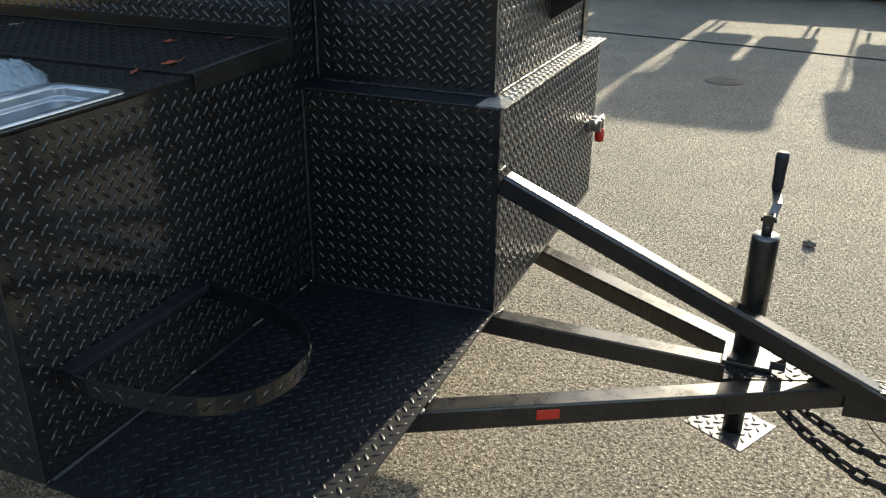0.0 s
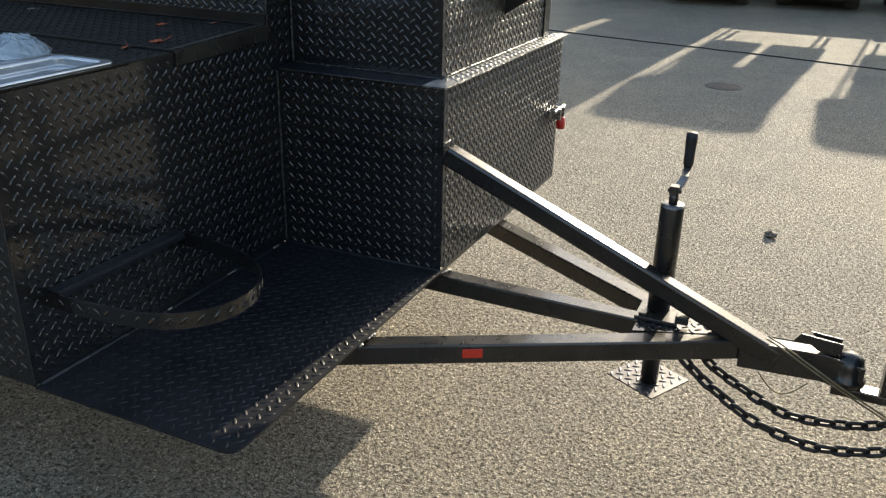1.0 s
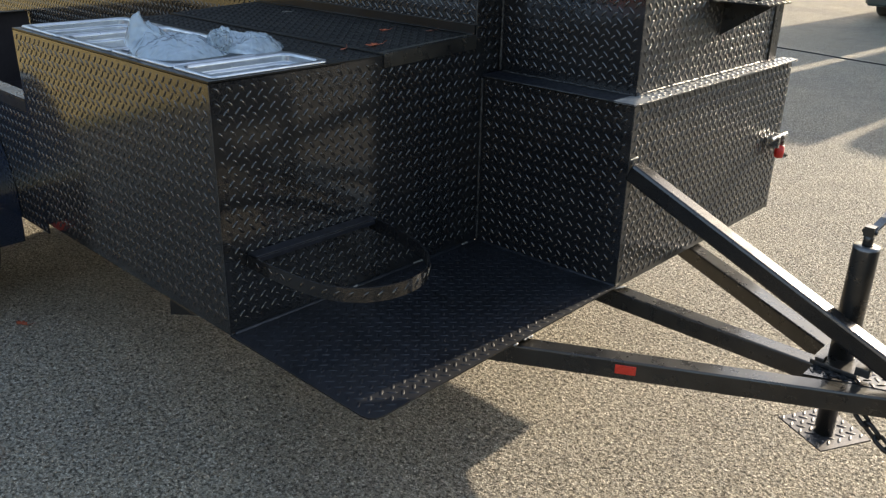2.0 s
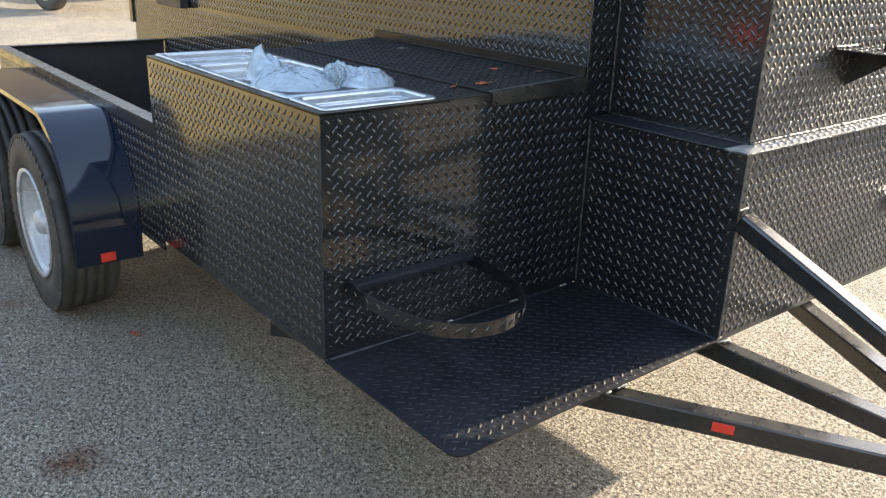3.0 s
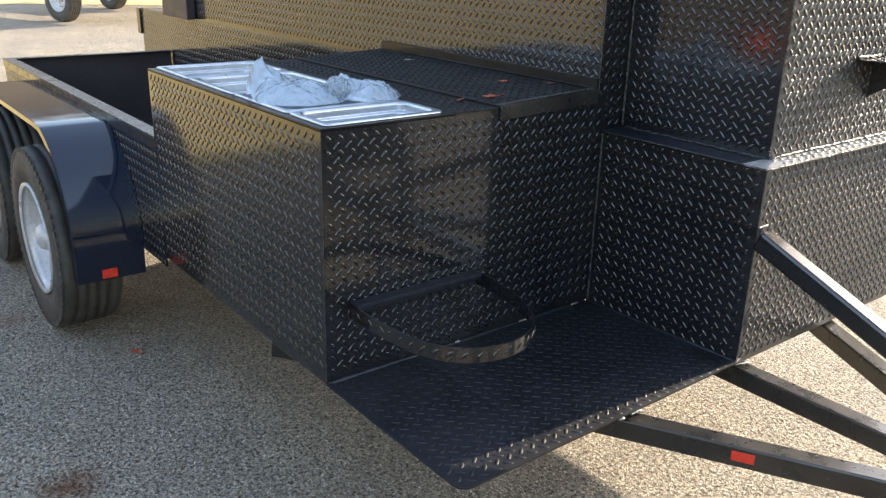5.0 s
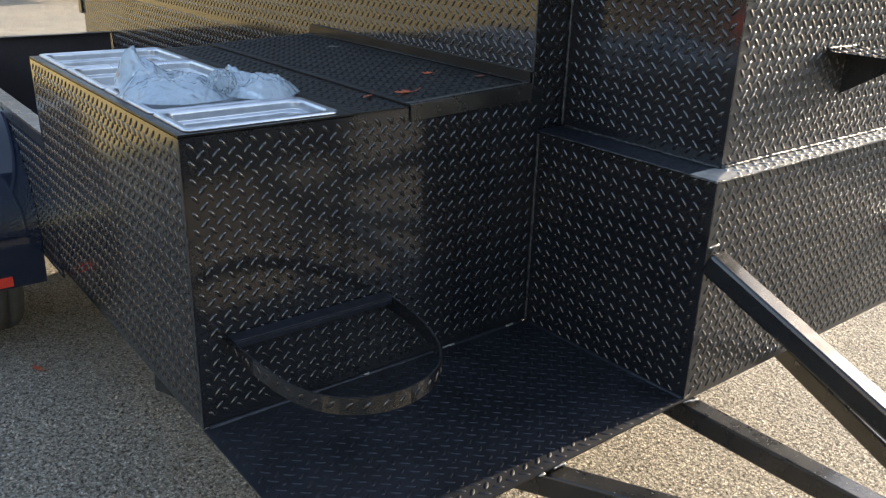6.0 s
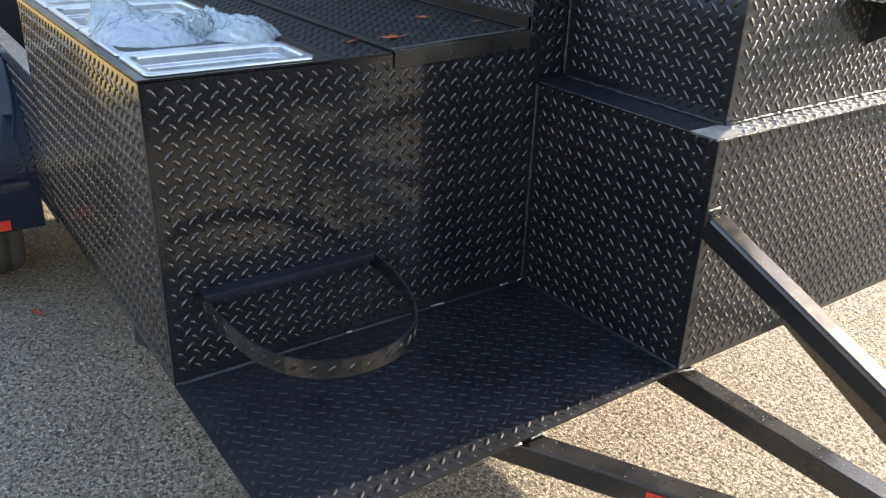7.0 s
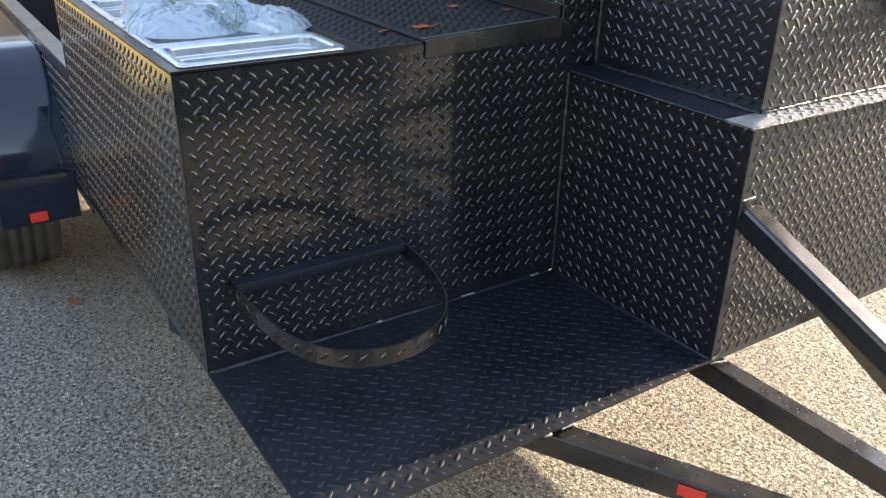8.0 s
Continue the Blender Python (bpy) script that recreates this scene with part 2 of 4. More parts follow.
    p.inputs["Roughness"].default_value = 0.78
    p.inputs["Specular IOR Level"].default_value = 0.35
    nrm = bump(n, l, dome, 0.8, 0.009)
    nrm = bump(n, l, ramp(n, l, grit, [(0.36, grey(0.0)), (0.5, grey(1.0))]), 1.0, 0.018, nrm)
    nrm = bump(n, l, noise_node(n, l, 420.0, 3), 0.4, 0.001, nrm)
    l.new(bump(n, l, noise_node(n, l, 9.0, 3), 0.25, 0.01, nrm), p.inputs["Normal"])
    return m


ASPHALT = chip_seal()


# ---- mesh helpers ----
class Shape:
    """Collects the points and faces of one mesh."""

    def __init__(self):
        self.v, self.f, self.smooth = [], [], []

    def add(self, verts, faces, smooth=False):
        k = len(self.v)
        self.v.extend(tuple(p) for p in verts)
        self.f.extend(tuple(i + k for i in f) for f in faces)
        self.smooth.extend([smooth] * len(faces))
        return self

    def box(self, a, b):
        (x0, y0, z0), (x1, y1, z1) = a, b
        v = [(x, y, z) for z in (z0, z1) for x, y in ((x0, y0), (x1, y0), (x1, y1), (x0, y1))]
        return self.add(v, [(3, 2, 1, 0), (4, 5, 6, 7), (0, 1, 5, 4), (1, 2, 6, 5), (2, 3, 7, 6), (3, 0, 4, 7)])

    def prism(self, outline, lift):
        """An outline of 3D points, counter-clockwise seen from the outside, made thick by the way lift."""
        k, lift = len(outline), Vector(lift)
        v = [Vector(p) for p in outline] + [Vector(p) + lift for p in outline]
        f = [tuple(range(k)), tuple(range(2 * k - 1, k - 1, -1))]
        f += [(i, i + k, (i + 1) % k + k, (i + 1) % k) for i in range(k)]
        return self.add(v, f)

    def tube(self, path, radius, sides=8, closed=False, smooth=True):
        path = [Vector(p) for p in path]
        radii = radius if isinstance(radius, (list, tuple)) else [radius] * len(path)
        k, v, f = len(path), [], []
        side = None
        for i, p in enumerate(path):
            a = path[(i - 1) % k] if closed or i else path[i]
            b = path[(i + 1) % k] if closed or i < k - 1 else path[i]
            way = (b - a).normalized()
            if side is None:
                side = way.orthogonal().normalized()
            side = (side - way * side.dot(way)).normalized()
            up = way.cross(side)
            for s in range(sides):
                w = 2 * math.pi * s / sides
                v.append(p + radii[i] * (math.cos(w) * side + math.sin(w) * up))
        for i in range(k if closed else k - 1):
            j = (i + 1) % k
            f += [(i * sides + s, i * sides + (s + 1) % sides, j * sides + (s + 1) % sides, j * sides + s) for s in range(sides)]
        self.add(v, f, smooth)
        if not closed:
            n0 = len(self.v) - k * sides
            self.f += [tuple(range(n0 + sides - 1, n0 - 1, -1)), tuple(range(n0 + (k - 1) * sides, n0 + k * sides))]
            self.smooth += [False, False]
        return self

    def turned(self, profile, base, axis, sides=40, smooth=True):
        """A profile of (radius, height) turned round an axis."""
        axis = Vector(axis).normalized()
        side = axis.orthogonal().normalized()
        up, base, v, f = axis.cross(side), Vector(base), [], []
        for r, h in profile:
            for s in range(sides):
                w = 2 * math.pi * s / sides
                v.append(base + axis * h + r * (math.cos(w) * side + math.sin(w) * up))
        for i in range(len(profile) - 1):
            f += [(i * sides + s, i * sides + (s + 1) % sides, (i + 1) * sides + (s + 1) % sides, (i + 1) * sides + s) for s in range(sides)]
        return self.add(v, f, smooth)

    def beam(self, a, b, width, height, up=(0, 0, 1), wall=0.0):
        """A square tube from a to b along its middle."""
        a, b = Vector(a), Vector(b)
        way = (b - a).normalized()
        side = way.cross(Vector(up)).normalized() * width / 2
        top = side.cross(way).normalized() * height / 2
        v = [p + sx * side + sz * top for p in (a, b) for sx, sz in ((-1, -1), (1, -1), (1, 1), (-1, 1))]
        return self.add(v, [(0, 1, 2, 3), (7, 6, 5, 4), (0, 4, 5, 1), (1, 5, 6, 2), (2, 6, 7, 3), (3, 7, 4, 0)])


LUG_BASE = [(-1, 0), (-0.62, -0.78), (0, -1), (0.62, -0.78), (1, 0), (0.62, 0.78), (0, 1), (-0.62, 0.78)]
LUG_FACES = [(i, (i + 1) % 8, (i + 1) % 8 + 8, i + 8) for i in range(8)] + [tuple(range(8, 16))]


def tread(shape, corner, u, v, width, height, outline=None, thick=0.004, pitch=(0.0304, 0.0325), shift=(0.5, 0.5), margin=0.009, rise=0.0016):
    """A tread plate: a sheet with raised lugs in two crossing directions. corner: a point of its outer face; u, v: its two ways, with u x v to the outside."""
    corner, u, v = Vector(corner), Vector(u).normalized(), Vector(v).normalized()
    n = u.cross(v)
    outline = outline or [(0, 0), (width, 0), (width, height), (0, height)]
    shape.prism([corner + u * a + v * b for a, b in outline], -thick * n)
    edges = list(zip(outline, outline[1:] + outline[:1]))

    def inside(a, b):
        for (ax, ay), (bx, by) in edges:
            ex, ey = bx - ax, by - ay
            if (ex * (b - ay) - ey * (a - ax)) / math.hypot(ex, ey) < margin:
                return False
        return True

    rng = random.Random(int(1000 * (width + 3 * height)))
    for i in range(int(2 * width / pitch[0]) + 2):
        for j in range(int(2 * height / pitch[1]) + 2):
            if (i + j) % 2:
                continue
            a, b = (i / 2 + shift[0] / 2) * pitch[0], (j / 2 + shift[1] / 2) * pitch[1]
            if not inside(a, b):
                continue
            turn = radians(48 if i % 2 else -48) + rng.uniform(-0.03, 0.03)
            ca, sa, k = math.cos(turn), math.sin(turn), rng.uniform(0.94, 1.05)
            pts = []
            for scale_l, scale_w, up in ((0.0124 * k, 0.0043, -0.0001), (0.0104 * k, 0.0025, rise)):
                for p, q in LUG_BASE:
                    p, q = p * scale_l, q * scale_w
                    pts.append(corner + u * (a + ca * p - sa * q) + v * (b + sa * p + ca * q) + n * up)
            shape.add(pts, LUG_FACES, True)
    return shape


def weld(shape, a, b, radius=0.005, step=0.006, seed=0):
    """An uneven weld bead along a seam."""
    a, b = Vector(a), Vector(b)
    k = max(3, int((b - a).length / step))
    rng = random.Random(seed + k)
    path = [a.lerp(b, i / k) + Vector((rng.uniform(-1, 1), rng.uniform(-1, 1), rng.uniform(-1, 1))) * radius * 0.3 for i in range(k + 1)]
    return shape.tube(path, [radius * rng.uniform(0.55, 1.25) for _ in path], 6)


def moved(shape, way):
    shape.v = [tuple(Vector(p) + way) for p in shape.v]
    return shape


def finish(name, shape, mat):
    me = bpy.data.meshes.new(name)
    me.from_pydata(shape.v, [], shape.f)
    me.polygons.foreach_set("use_smooth", shape.smooth)
    me.materials.append(mat)
    me.update()
    return me


def thing(name, where, label, category, group="", kind=""):
    ob = new(name)
    ob.empty_display_size = 0.1
    ob.matrix_world = where if isinstance(where, Matrix) else Matrix.Translation(where)
    return tagged(ob, label, category, group, kind)


def part(name, shape, mat, parent, label="", bevel=0.0, segments=2):
    """One mesh under a thing or a part; its points are in the world's metres."""
    ob = new(name, finish(name, shape, mat))
    ob.parent = parent
    base = parent.matrix_basis if parent.parent is None else Matrix.Identity(4)
    ob.matrix_parent_inverse = base.inverted()
    if bevel:
        b = ob.modifiers.new("edge", "BEVEL")
        b.width, b.segments, b.limit_method, b.angle_limit = bevel, segments, "ANGLE", radians(35)
        b.harden_normals = False
    return tagged(ob, label)


def single(name, shape, mat, label, category, group="", kind="", bevel=0.0):
    ob = new(name, finish(name, shape, mat))
    if bevel:
        b = ob.modifiers.new("edge", "BEVEL")
        b.width, b.segments, b.limit_method, b.angle_limit = bevel, 2, "ANGLE", radians(35)
    return tagged(ob, label, category, group, kind)


X, Y, Z = Vector((1, 0, 0)), Vector((0, 1, 0)), Vector((0, 0, 1))

# ---- ground ----
ground = single("ground", Shape().add([(-400, -400, 0), (400, -400, 0), (400, 400, 0), (-400, 400, 0)], [(0, 1, 2, 3)]), ASPHALT,
                "worn pale chip-seal asphalt yard in low sun", "asphalt", kind="structure")

# ---- the trailer ----
trailer = thing("barbecue_trailer", (-1.2, 0.9, 0), "gloss black tread-plate barbecue trailer with tandem wheels, hitched", "trailer")
DECK = 0.400        # top of the front deck
TOP = 1.000         # top of the serving counter
BACK = 0.853        # the plane of the smoker's hood
NOSE = 0.490        # the front of the firebox cabinet
SIDE = (0.880, 0.898)   # the cabinet side, at the counter and at the nose
UP_Y, UP_X = 0.961, 0.453   # side and front of the upper firebox

# serving counter: a box of tread plate with a lid
counter = part("counter_side", tread(Shape(), (-1.03, 0, DECK), X, Z, 1.03, TOP - DECK - 0.004, pitch=(0.0304, 0.0325)), PAINT, trailer, "tread-plate side of the serving counter")
part("counter_front", tread(Shape(), (0.0, 0.0045, DECK + 0.002), Y, Z, SIDE[0] - 0.002, TOP - DECK - 0.006, pitch=(0.0305, 0.0323), shift=(1.18, 1.498)), PAINT, counter)
s = Shape()
s.box((-1.03, 0.004, DECK), (-1.026, 0.848, TOP - 0.005))
part("counter_rear", s, PAINT, counter)
s = Shape()
# the top with an opening for the pans
PAN_X = [-0.010, -0.182, -0.474, -0.766, -1.022]
PAN_Y = (0.018, 0.338)
tread(s, (-1.03, 0.362, TOP), X, Y, 1.03, 0.134)
s.box((-1.03, 0.0, TOP - 0.006), (0.0, PAN_Y[0] + 0.004, TOP))
s.box((-1.03, PAN_Y[1] - 0.004, TOP - 0.006), (0.0, 0.3615, TOP - 0.0005))
s.box((-1.03, PAN_Y[0] + 0.0045, TOP - 0.006), (PAN_X[-1] + 0.006, PAN_Y[1] - 0.0045, TOP))
s.box((PAN_X[0] - 0.006, PAN_Y[0] + 0.0045, TOP - 0.006), (0.0, PAN_Y[1] - 0.0045, TOP))
part("counter_top", s, LID_PAINT, counter)
s = Shape()
tread(s, (-1.03, 0.498, TOP + 0.004), X, (0, 0.338, 0.0145), 1.03, 0.338, shift=(0.2, 0.4))
lid = part("counter_lid", s, LID_PAINT, trailer, "tread-plate lid over the cooking side")
s = Shape()
s.prism([(0.0008, 0.498, TOP - 0.031), (0.0008, 0.498, TOP + 0.0055), (0.0008, 0.845, TOP + 0.0195), (0.0008, 0.845, TOP - 0.018)][::-1], (0.004, 0, 0))
s.prism([(-0.014, 0.499, TOP + 0.0075), (0.0005, 0.499, TOP + 0.0075), (0.0005, 0.835, TOP + 0.0214), (-0.014, 0.835, TOP + 0.0214)], (0, 0, -0.002))
part("lid_lip", s, SATIN, lid, "plain folded lip on the lid", bevel=0.0012)
s = Shape()
s.box((-1.03, 0.8405, TOP + 0.0185), (0.0, 0.8425, TOP + 0.046))
s.box((-1.03, 0.843, TOP + 0.043), (0.0, 0.8525, TOP + 0.0455))
s.tube([(-1.03, 0.8395, TOP + 0.0205), (0.0, 0.8395, TOP + 0.0205)], 0.0022, 8)
part("lid_hinge", s, LID_PAINT, lid, "upright hinge strip behind the lid")

# smoker body and hood behind the counter
hood = part("smoker_hood", tread(Shape(), (-3.0, BACK, 0.99), X, Z, 2.995, 0.95, shift=(0.1, 0.2), margin=0.004), PAINT, trailer, "tall tread-plate smoker hood")
part("smoker_body", tread(Shape(), (-3.585, BACK, 0.42), X, Z, 3.58, 0.5698, shift=(0.6, 0.1), margin=0.004), PAINT, trailer, "tread-plate smoker body")
s = Shape()
s.box((-3.0, BACK + 0.005, 1.93), (-0.02, 1.78, 1.94))
s.box((-3.585, BACK + 0.005, 0.56), (-1.5, 1.78, 0.985))
s.box((-1.499, BACK + 0.005, 0.40), (-0.9, 1.86, 0.985))
s.box((-3.0, 1.776, 0.99), (-0.02, 1.78, 1.93))
s.box((-2.996, BACK + 0.005, 0.99), (-2.992, 1.776, 1.93))
part("smoker_shell", s, SATIN, hood)
s = Shape()
s.box((-3.093, BACK - 0.05, 0.985), (-2.75, BACK - 0.004, 1.60))
part("hood_side_box", s, DULL, hood, "plain black box on the end of the hood", bevel=0.004)
s = Shape()
s.box((-3.638, BACK - 0.012, 0.84), (-3.587, BACK + 0.02, 0.985))
part("body_hinge", s, SATIN, hood, "black hinge block at the rear end", bevel=0.004)
s = Shape()
tread(s, (-0.004, BACK - 0.001, DECK + 0.5), Y, Z, UP_Y - BACK + 0.002, 1.0, shift=(0.9, 0.3))
part("hood_end", s, PAINT, hood)

# firebox cabinet at the front
cabinet = part("cabinet_side", tread(Shape(), (-0.004, SIDE[0], DECK - 0.008), (NOSE, SIDE[1] - SIDE[0], 0), Z, NOSE + 0.004, 0.508, pitch=(0.0302, 0.0328), shift=(0.152, 0.98)), PAINT, trailer, "tread-plate side of the firebox cabinet")
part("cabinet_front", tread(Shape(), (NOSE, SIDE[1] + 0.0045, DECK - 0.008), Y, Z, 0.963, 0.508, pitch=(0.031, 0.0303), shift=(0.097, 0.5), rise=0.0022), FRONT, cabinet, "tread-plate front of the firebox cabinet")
s = Shape()
s.box((-0.9, SIDE[1] + 0.006, DECK - 0.008), (NOSE - 0.005, 1.862, DECK - 0.004))
s.box((-0.9, 1.863, DECK - 0.008), (NOSE, 1.867, 0.898))
part("cabinet_shell", s, SATIN, cabinet)
LEDGE = 0.905
s = Shape()
s.box((-0.004, 0.874, LEDGE - 0.004), (UP_X - 0.0125, UP_Y - 0.0005, LEDGE))
part("ledge_side", s, LEDGE_PAINT, cabinet, "folded ledge round the cabinet", bevel=0.001)
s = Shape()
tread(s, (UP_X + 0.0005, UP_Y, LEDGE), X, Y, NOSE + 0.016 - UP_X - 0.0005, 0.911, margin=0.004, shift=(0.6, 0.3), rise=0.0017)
# Corner cut along the sun's shadow line and given the pale sunlit colour.
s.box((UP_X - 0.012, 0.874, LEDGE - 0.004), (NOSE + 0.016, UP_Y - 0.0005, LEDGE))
part("ledge_front", s, SUNLIT_LEDGE, cabinet, "scuffed ledge with sunlight put into its pale colour")
upper = part("upper_side", tread(Shape(), (-0.004, UP_Y, LEDGE + 0.0005), X, Z, UP_X + 0.004, 0.92, pitch=(0.0325, 0.029), shift=(1.816, 0.38)), PAINT, trailer, "tread-plate side of the upper firebox")
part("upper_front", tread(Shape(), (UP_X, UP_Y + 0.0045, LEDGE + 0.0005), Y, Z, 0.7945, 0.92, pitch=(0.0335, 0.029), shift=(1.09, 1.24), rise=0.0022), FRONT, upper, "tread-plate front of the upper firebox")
s = Shape()
s.box((-0.004, UP_Y + 0.005, 1.82), (UP_X - 0.005, 1.80, 1.825))
s.box((-0.9, 1.801, LEDGE), (UP_X, 1.805, 1.825))
part("upper_shell", s, SATIN, upper)
s = Shape()
s.box((UP_X + 0.0005, 1.745, LEDGE + 0.003), (UP_X + 0.0065, 1.80, 1.82))
part("edge_flange", s, SATIN, upper, "dark upright flange on the firebox edge", bevel=0.002)
s = Shape()
tread(s, (UP_X + 0.001, 1.29, 1.124), X, Y, 0.169, 0.145, margin=0.006)
shelf = part("front_shelf", s, PAINT, upper, "small tread-plate shelf on the firebox front")
part("gusset", Shape().prism([(UP_X + 0.0008, 1.385, 1.02), (UP_X + 0.156, 1.385, 1.1195), (UP_X + 0.0008, 1.385, 1.1195)], (0, 0.004, 0)), SATIN, shelf)
s = Shape()
s.tube([(UP_X + 0.096, 1.394, 1.122), (UP_X + 0.096, 1.394, 1.8)], 0.011, 12)
part("shelf_rod", s, SATIN, shelf, "upright black rod on the shelf")

# front deck
s = Shape()
tread(s, (0.001, 0.0, DECK), X, Y, 0.495, 0.898, outline=[(0, 0), (0.470, 0), (0.486, 0.004), (0.496, 0.014), (0.500, 0.034), (0.493, SIDE[1] - 0.001), (0, SIDE[0] - 0.001)], pitch=(0.0316, 0.0325), shift=(1.45, 1.31), rise=0.0012, margin=0.003)
deck = part("deck_plate", s, SCUFFED, trailer, "tread-plate deck with a rounded corner")
s = Shape()
s.box((0.02, 0.12, DECK - 0.045), (0.06, 0.87, DECK - 0.0045))
part("crossmember", s, SATIN, deck, bevel=0.003)
s = Shape().prism([(-0.285, 0.003, DECK - 0.0045), (-0.291, 0.003, 0.346), (-0.20, 0.003, 0.378), (-0.14, 0.003, DECK - 0.0045)][::-1], (0, 1.83, 0))
part("crossmember", s, LID_PAINT, deck, bevel=0.003)
s = Shape()
s.box((-3.1, 0.30, 0.33), (-0.34, 0.35, DECK - 0.0045))
part("frame_rail", s, SATIN, deck, bevel=0.003)

# fillets along the deck's inner edges
def fillet(a, b, out, seed):
    """A shallow uneven bead that rounds an inner corner; out: the level way off the wall."""
    a, b, out, rng = Vector(a), Vector(b), Vector(out), random.Random(seed)
    k = int((b - a).length / 0.012)
    v, f = [], []
    for i in range(k + 1):
        p, w = a.lerp(b, i / k), 0.0055 * rng.uniform(0.75, 1.25)
        v += [p + Z * w, p + Z * w * 0.42 + out * w * 0.36, p + Z * 0.0012 + out * w * 0.95, p + out * w * 1.1 - Z * 0.001, p - Z * 0.001 - out * 0.001]
    for i in range(k):
        f += [(5 * i + q, 5 * i + (q + 1) % 5, 5 * i + 5 + (q + 1) % 5, 5 * i + 5 + q) for q in range(5)]
    return Shape().add(v, f, True)


part("weld_fillet", fillet((0.0012, 0.012, DECK), (0.0012, SIDE[0] - 0.014, DECK), X, 5), SCUFFED, trailer, "painted weld fillet along the deck")
part("weld_fillet", fillet((NOSE - 0.002, SIDE[1] - 0.0012, DECK), (0.014, SIDE[0] - 0.0008, DECK), -Y, 6), SCUFFED, trailer, "painted weld fillet along the deck")

# weld beads and scuffed spots along the seams
for a, b, r, seed in (((0.01, UP_Y - 0.001, LEDGE + 0.002), (UP_X - 0.002, UP_Y - 0.001, LEDGE + 0.002), 0.004, 7), ((UP_X + 0.001, UP_Y + 0.003, LEDGE + 0.003), (UP_X + 0.001, 1.79, LEDGE + 0.003), 0.0045, 8),
                      ((UP_X + 0.002, 1.295, 1.127), (UP_X + 0.002, 1.43, 1.127), 0.0045, 11)):
    part("weld_bead", weld(Shape(), a, b, r, seed=seed), WELD, trailer, "uneven painted weld bead")
for a, b in (((0.009, 0.805, DECK + 0.006), (0.009, 0.83, DECK + 0.006)), ((0.009, 0.60, DECK + 0.006), (0.009, 0.635, DECK + 0.006)), ((0.009, 0.375, DECK + 0.006), (0.009, 0.39, DECK + 0.006)),
             ((NOSE + 0.003, 0.900, 0.7555), (NOSE + 0.003, 0.934, 0.7565)), ((NOSE + 0.002, 0.898, 0.392), (NOSE + 0.012, 0.935, 0.392)), ((0.497, 0.49, DECK - 0.006), (0.499, 0.52, DECK - 0.006)), ((0.497, 0.45, DECK - 0.006), (0.499, 0.465, DECK - 0.006))):
    part("scuffed_weld", weld(Shape(), a, b, 0.0028, 0.004, seed=17), BARE, trailer, "bare metal scuff on a weld")

for a, b, r in (((0.002, SIDE[0] - 0.001, DECK + 0.004), (0.002, SIDE[0] - 0.001, LEDGE - 0.01), 0.0034), ((0.0, UP_Y - 0.0015, LEDGE + 0.004), (0.0, UP_Y - 0.0015, 1.81), 0.0034),
                ((0.01, 0.8745, LEDGE - 0.002), (NOSE + 0.012, 0.8745, LEDGE - 0.002), 0.0017), ((NOSE + 0.014, 0.876, LEDGE - 0.003), (NOSE + 0.014, 1.865, LEDGE - 0.003), 0.003),
                ((NOSE + 0.001, SIDE[1] + 0.0005, DECK), (NOSE + 0.001, SIDE[1] + 0.0005, LEDGE - 0.006), 0.0012), ((-0.002, BACK - 0.0015, LEDGE + 0.1), (-0.002, BACK - 0.0015, 1.89), 0.002), ((0.0005, 0.0005, DECK + 0.004), (0.0005, 0.0005, TOP - 0.008), 0.0009)):
    part("weld_seam", weld(Shape(), a, b, r, seed=23), SEAM, trailer, "weld seam with pale glints in its colour")

# bag hoop on the counter's front
s = Shape()
bend = [Vector(q) for q in ((0.004, 0.066), (0.09, 0.067), (0.175, 0.073), (0.24, 0.084), (0.293, 0.108), (0.337, 0.153), (0.358, 0.215), (0.352, 0.28), (0.325, 0.336), (0.275, 0.378), (0.215, 0.405), (0.115, 0.429), (0.004, 0.438))]
line = []
for k in range(len(bend) - 1):
    p0, p1, p2, p3 = [bend[min(max(q, 0), len(bend) - 1)] for q in (k - 1, k, k + 1, k + 2)]
    for q in range(4):
        t = q / 4
        w = 0.5 * (2 * p1 + (p2 - p0) * t + (2 * p0 - 5 * p1 + 4 * p2 - p3) * t * t + (3 * p1 - p0 - 3 * p2 + p3) * t ** 3)
        line.append((w.x, w.y))
line.append(tuple(bend[-1]))
v, f = [], []
HZ0, HZ1 = 0.556, 0.590
for i, (px, py) in enumerate(line):
    qx, qy = (line[min(i + 1, len(line) - 1)][0] - line[max(i - 1, 0)][0], line[min(i + 1, len(line) - 1)][1] - line[max(i - 1, 0)][1])
    d = math.hypot(qx, qy)
    nx, ny = qy / d * 0.004, -qx / d * 0.004
    v += [(px, py, HZ0), (px, py, HZ1), (px + nx, py + ny, HZ1), (px + nx, py + ny, HZ0)]
for i in range(len(line) - 1):
    a, b = 4 * i, 4 * i + 4
    f += [(a + k, a + (k + 1) % 4, b + (k + 1) % 4, b + k) for k in range(4)]
f += [(3, 2, 1, 0), tuple(4 * (len(line) - 1) + k for k in range(4))]
s.add(v, f)
# lugs along the strip
run = 0.0
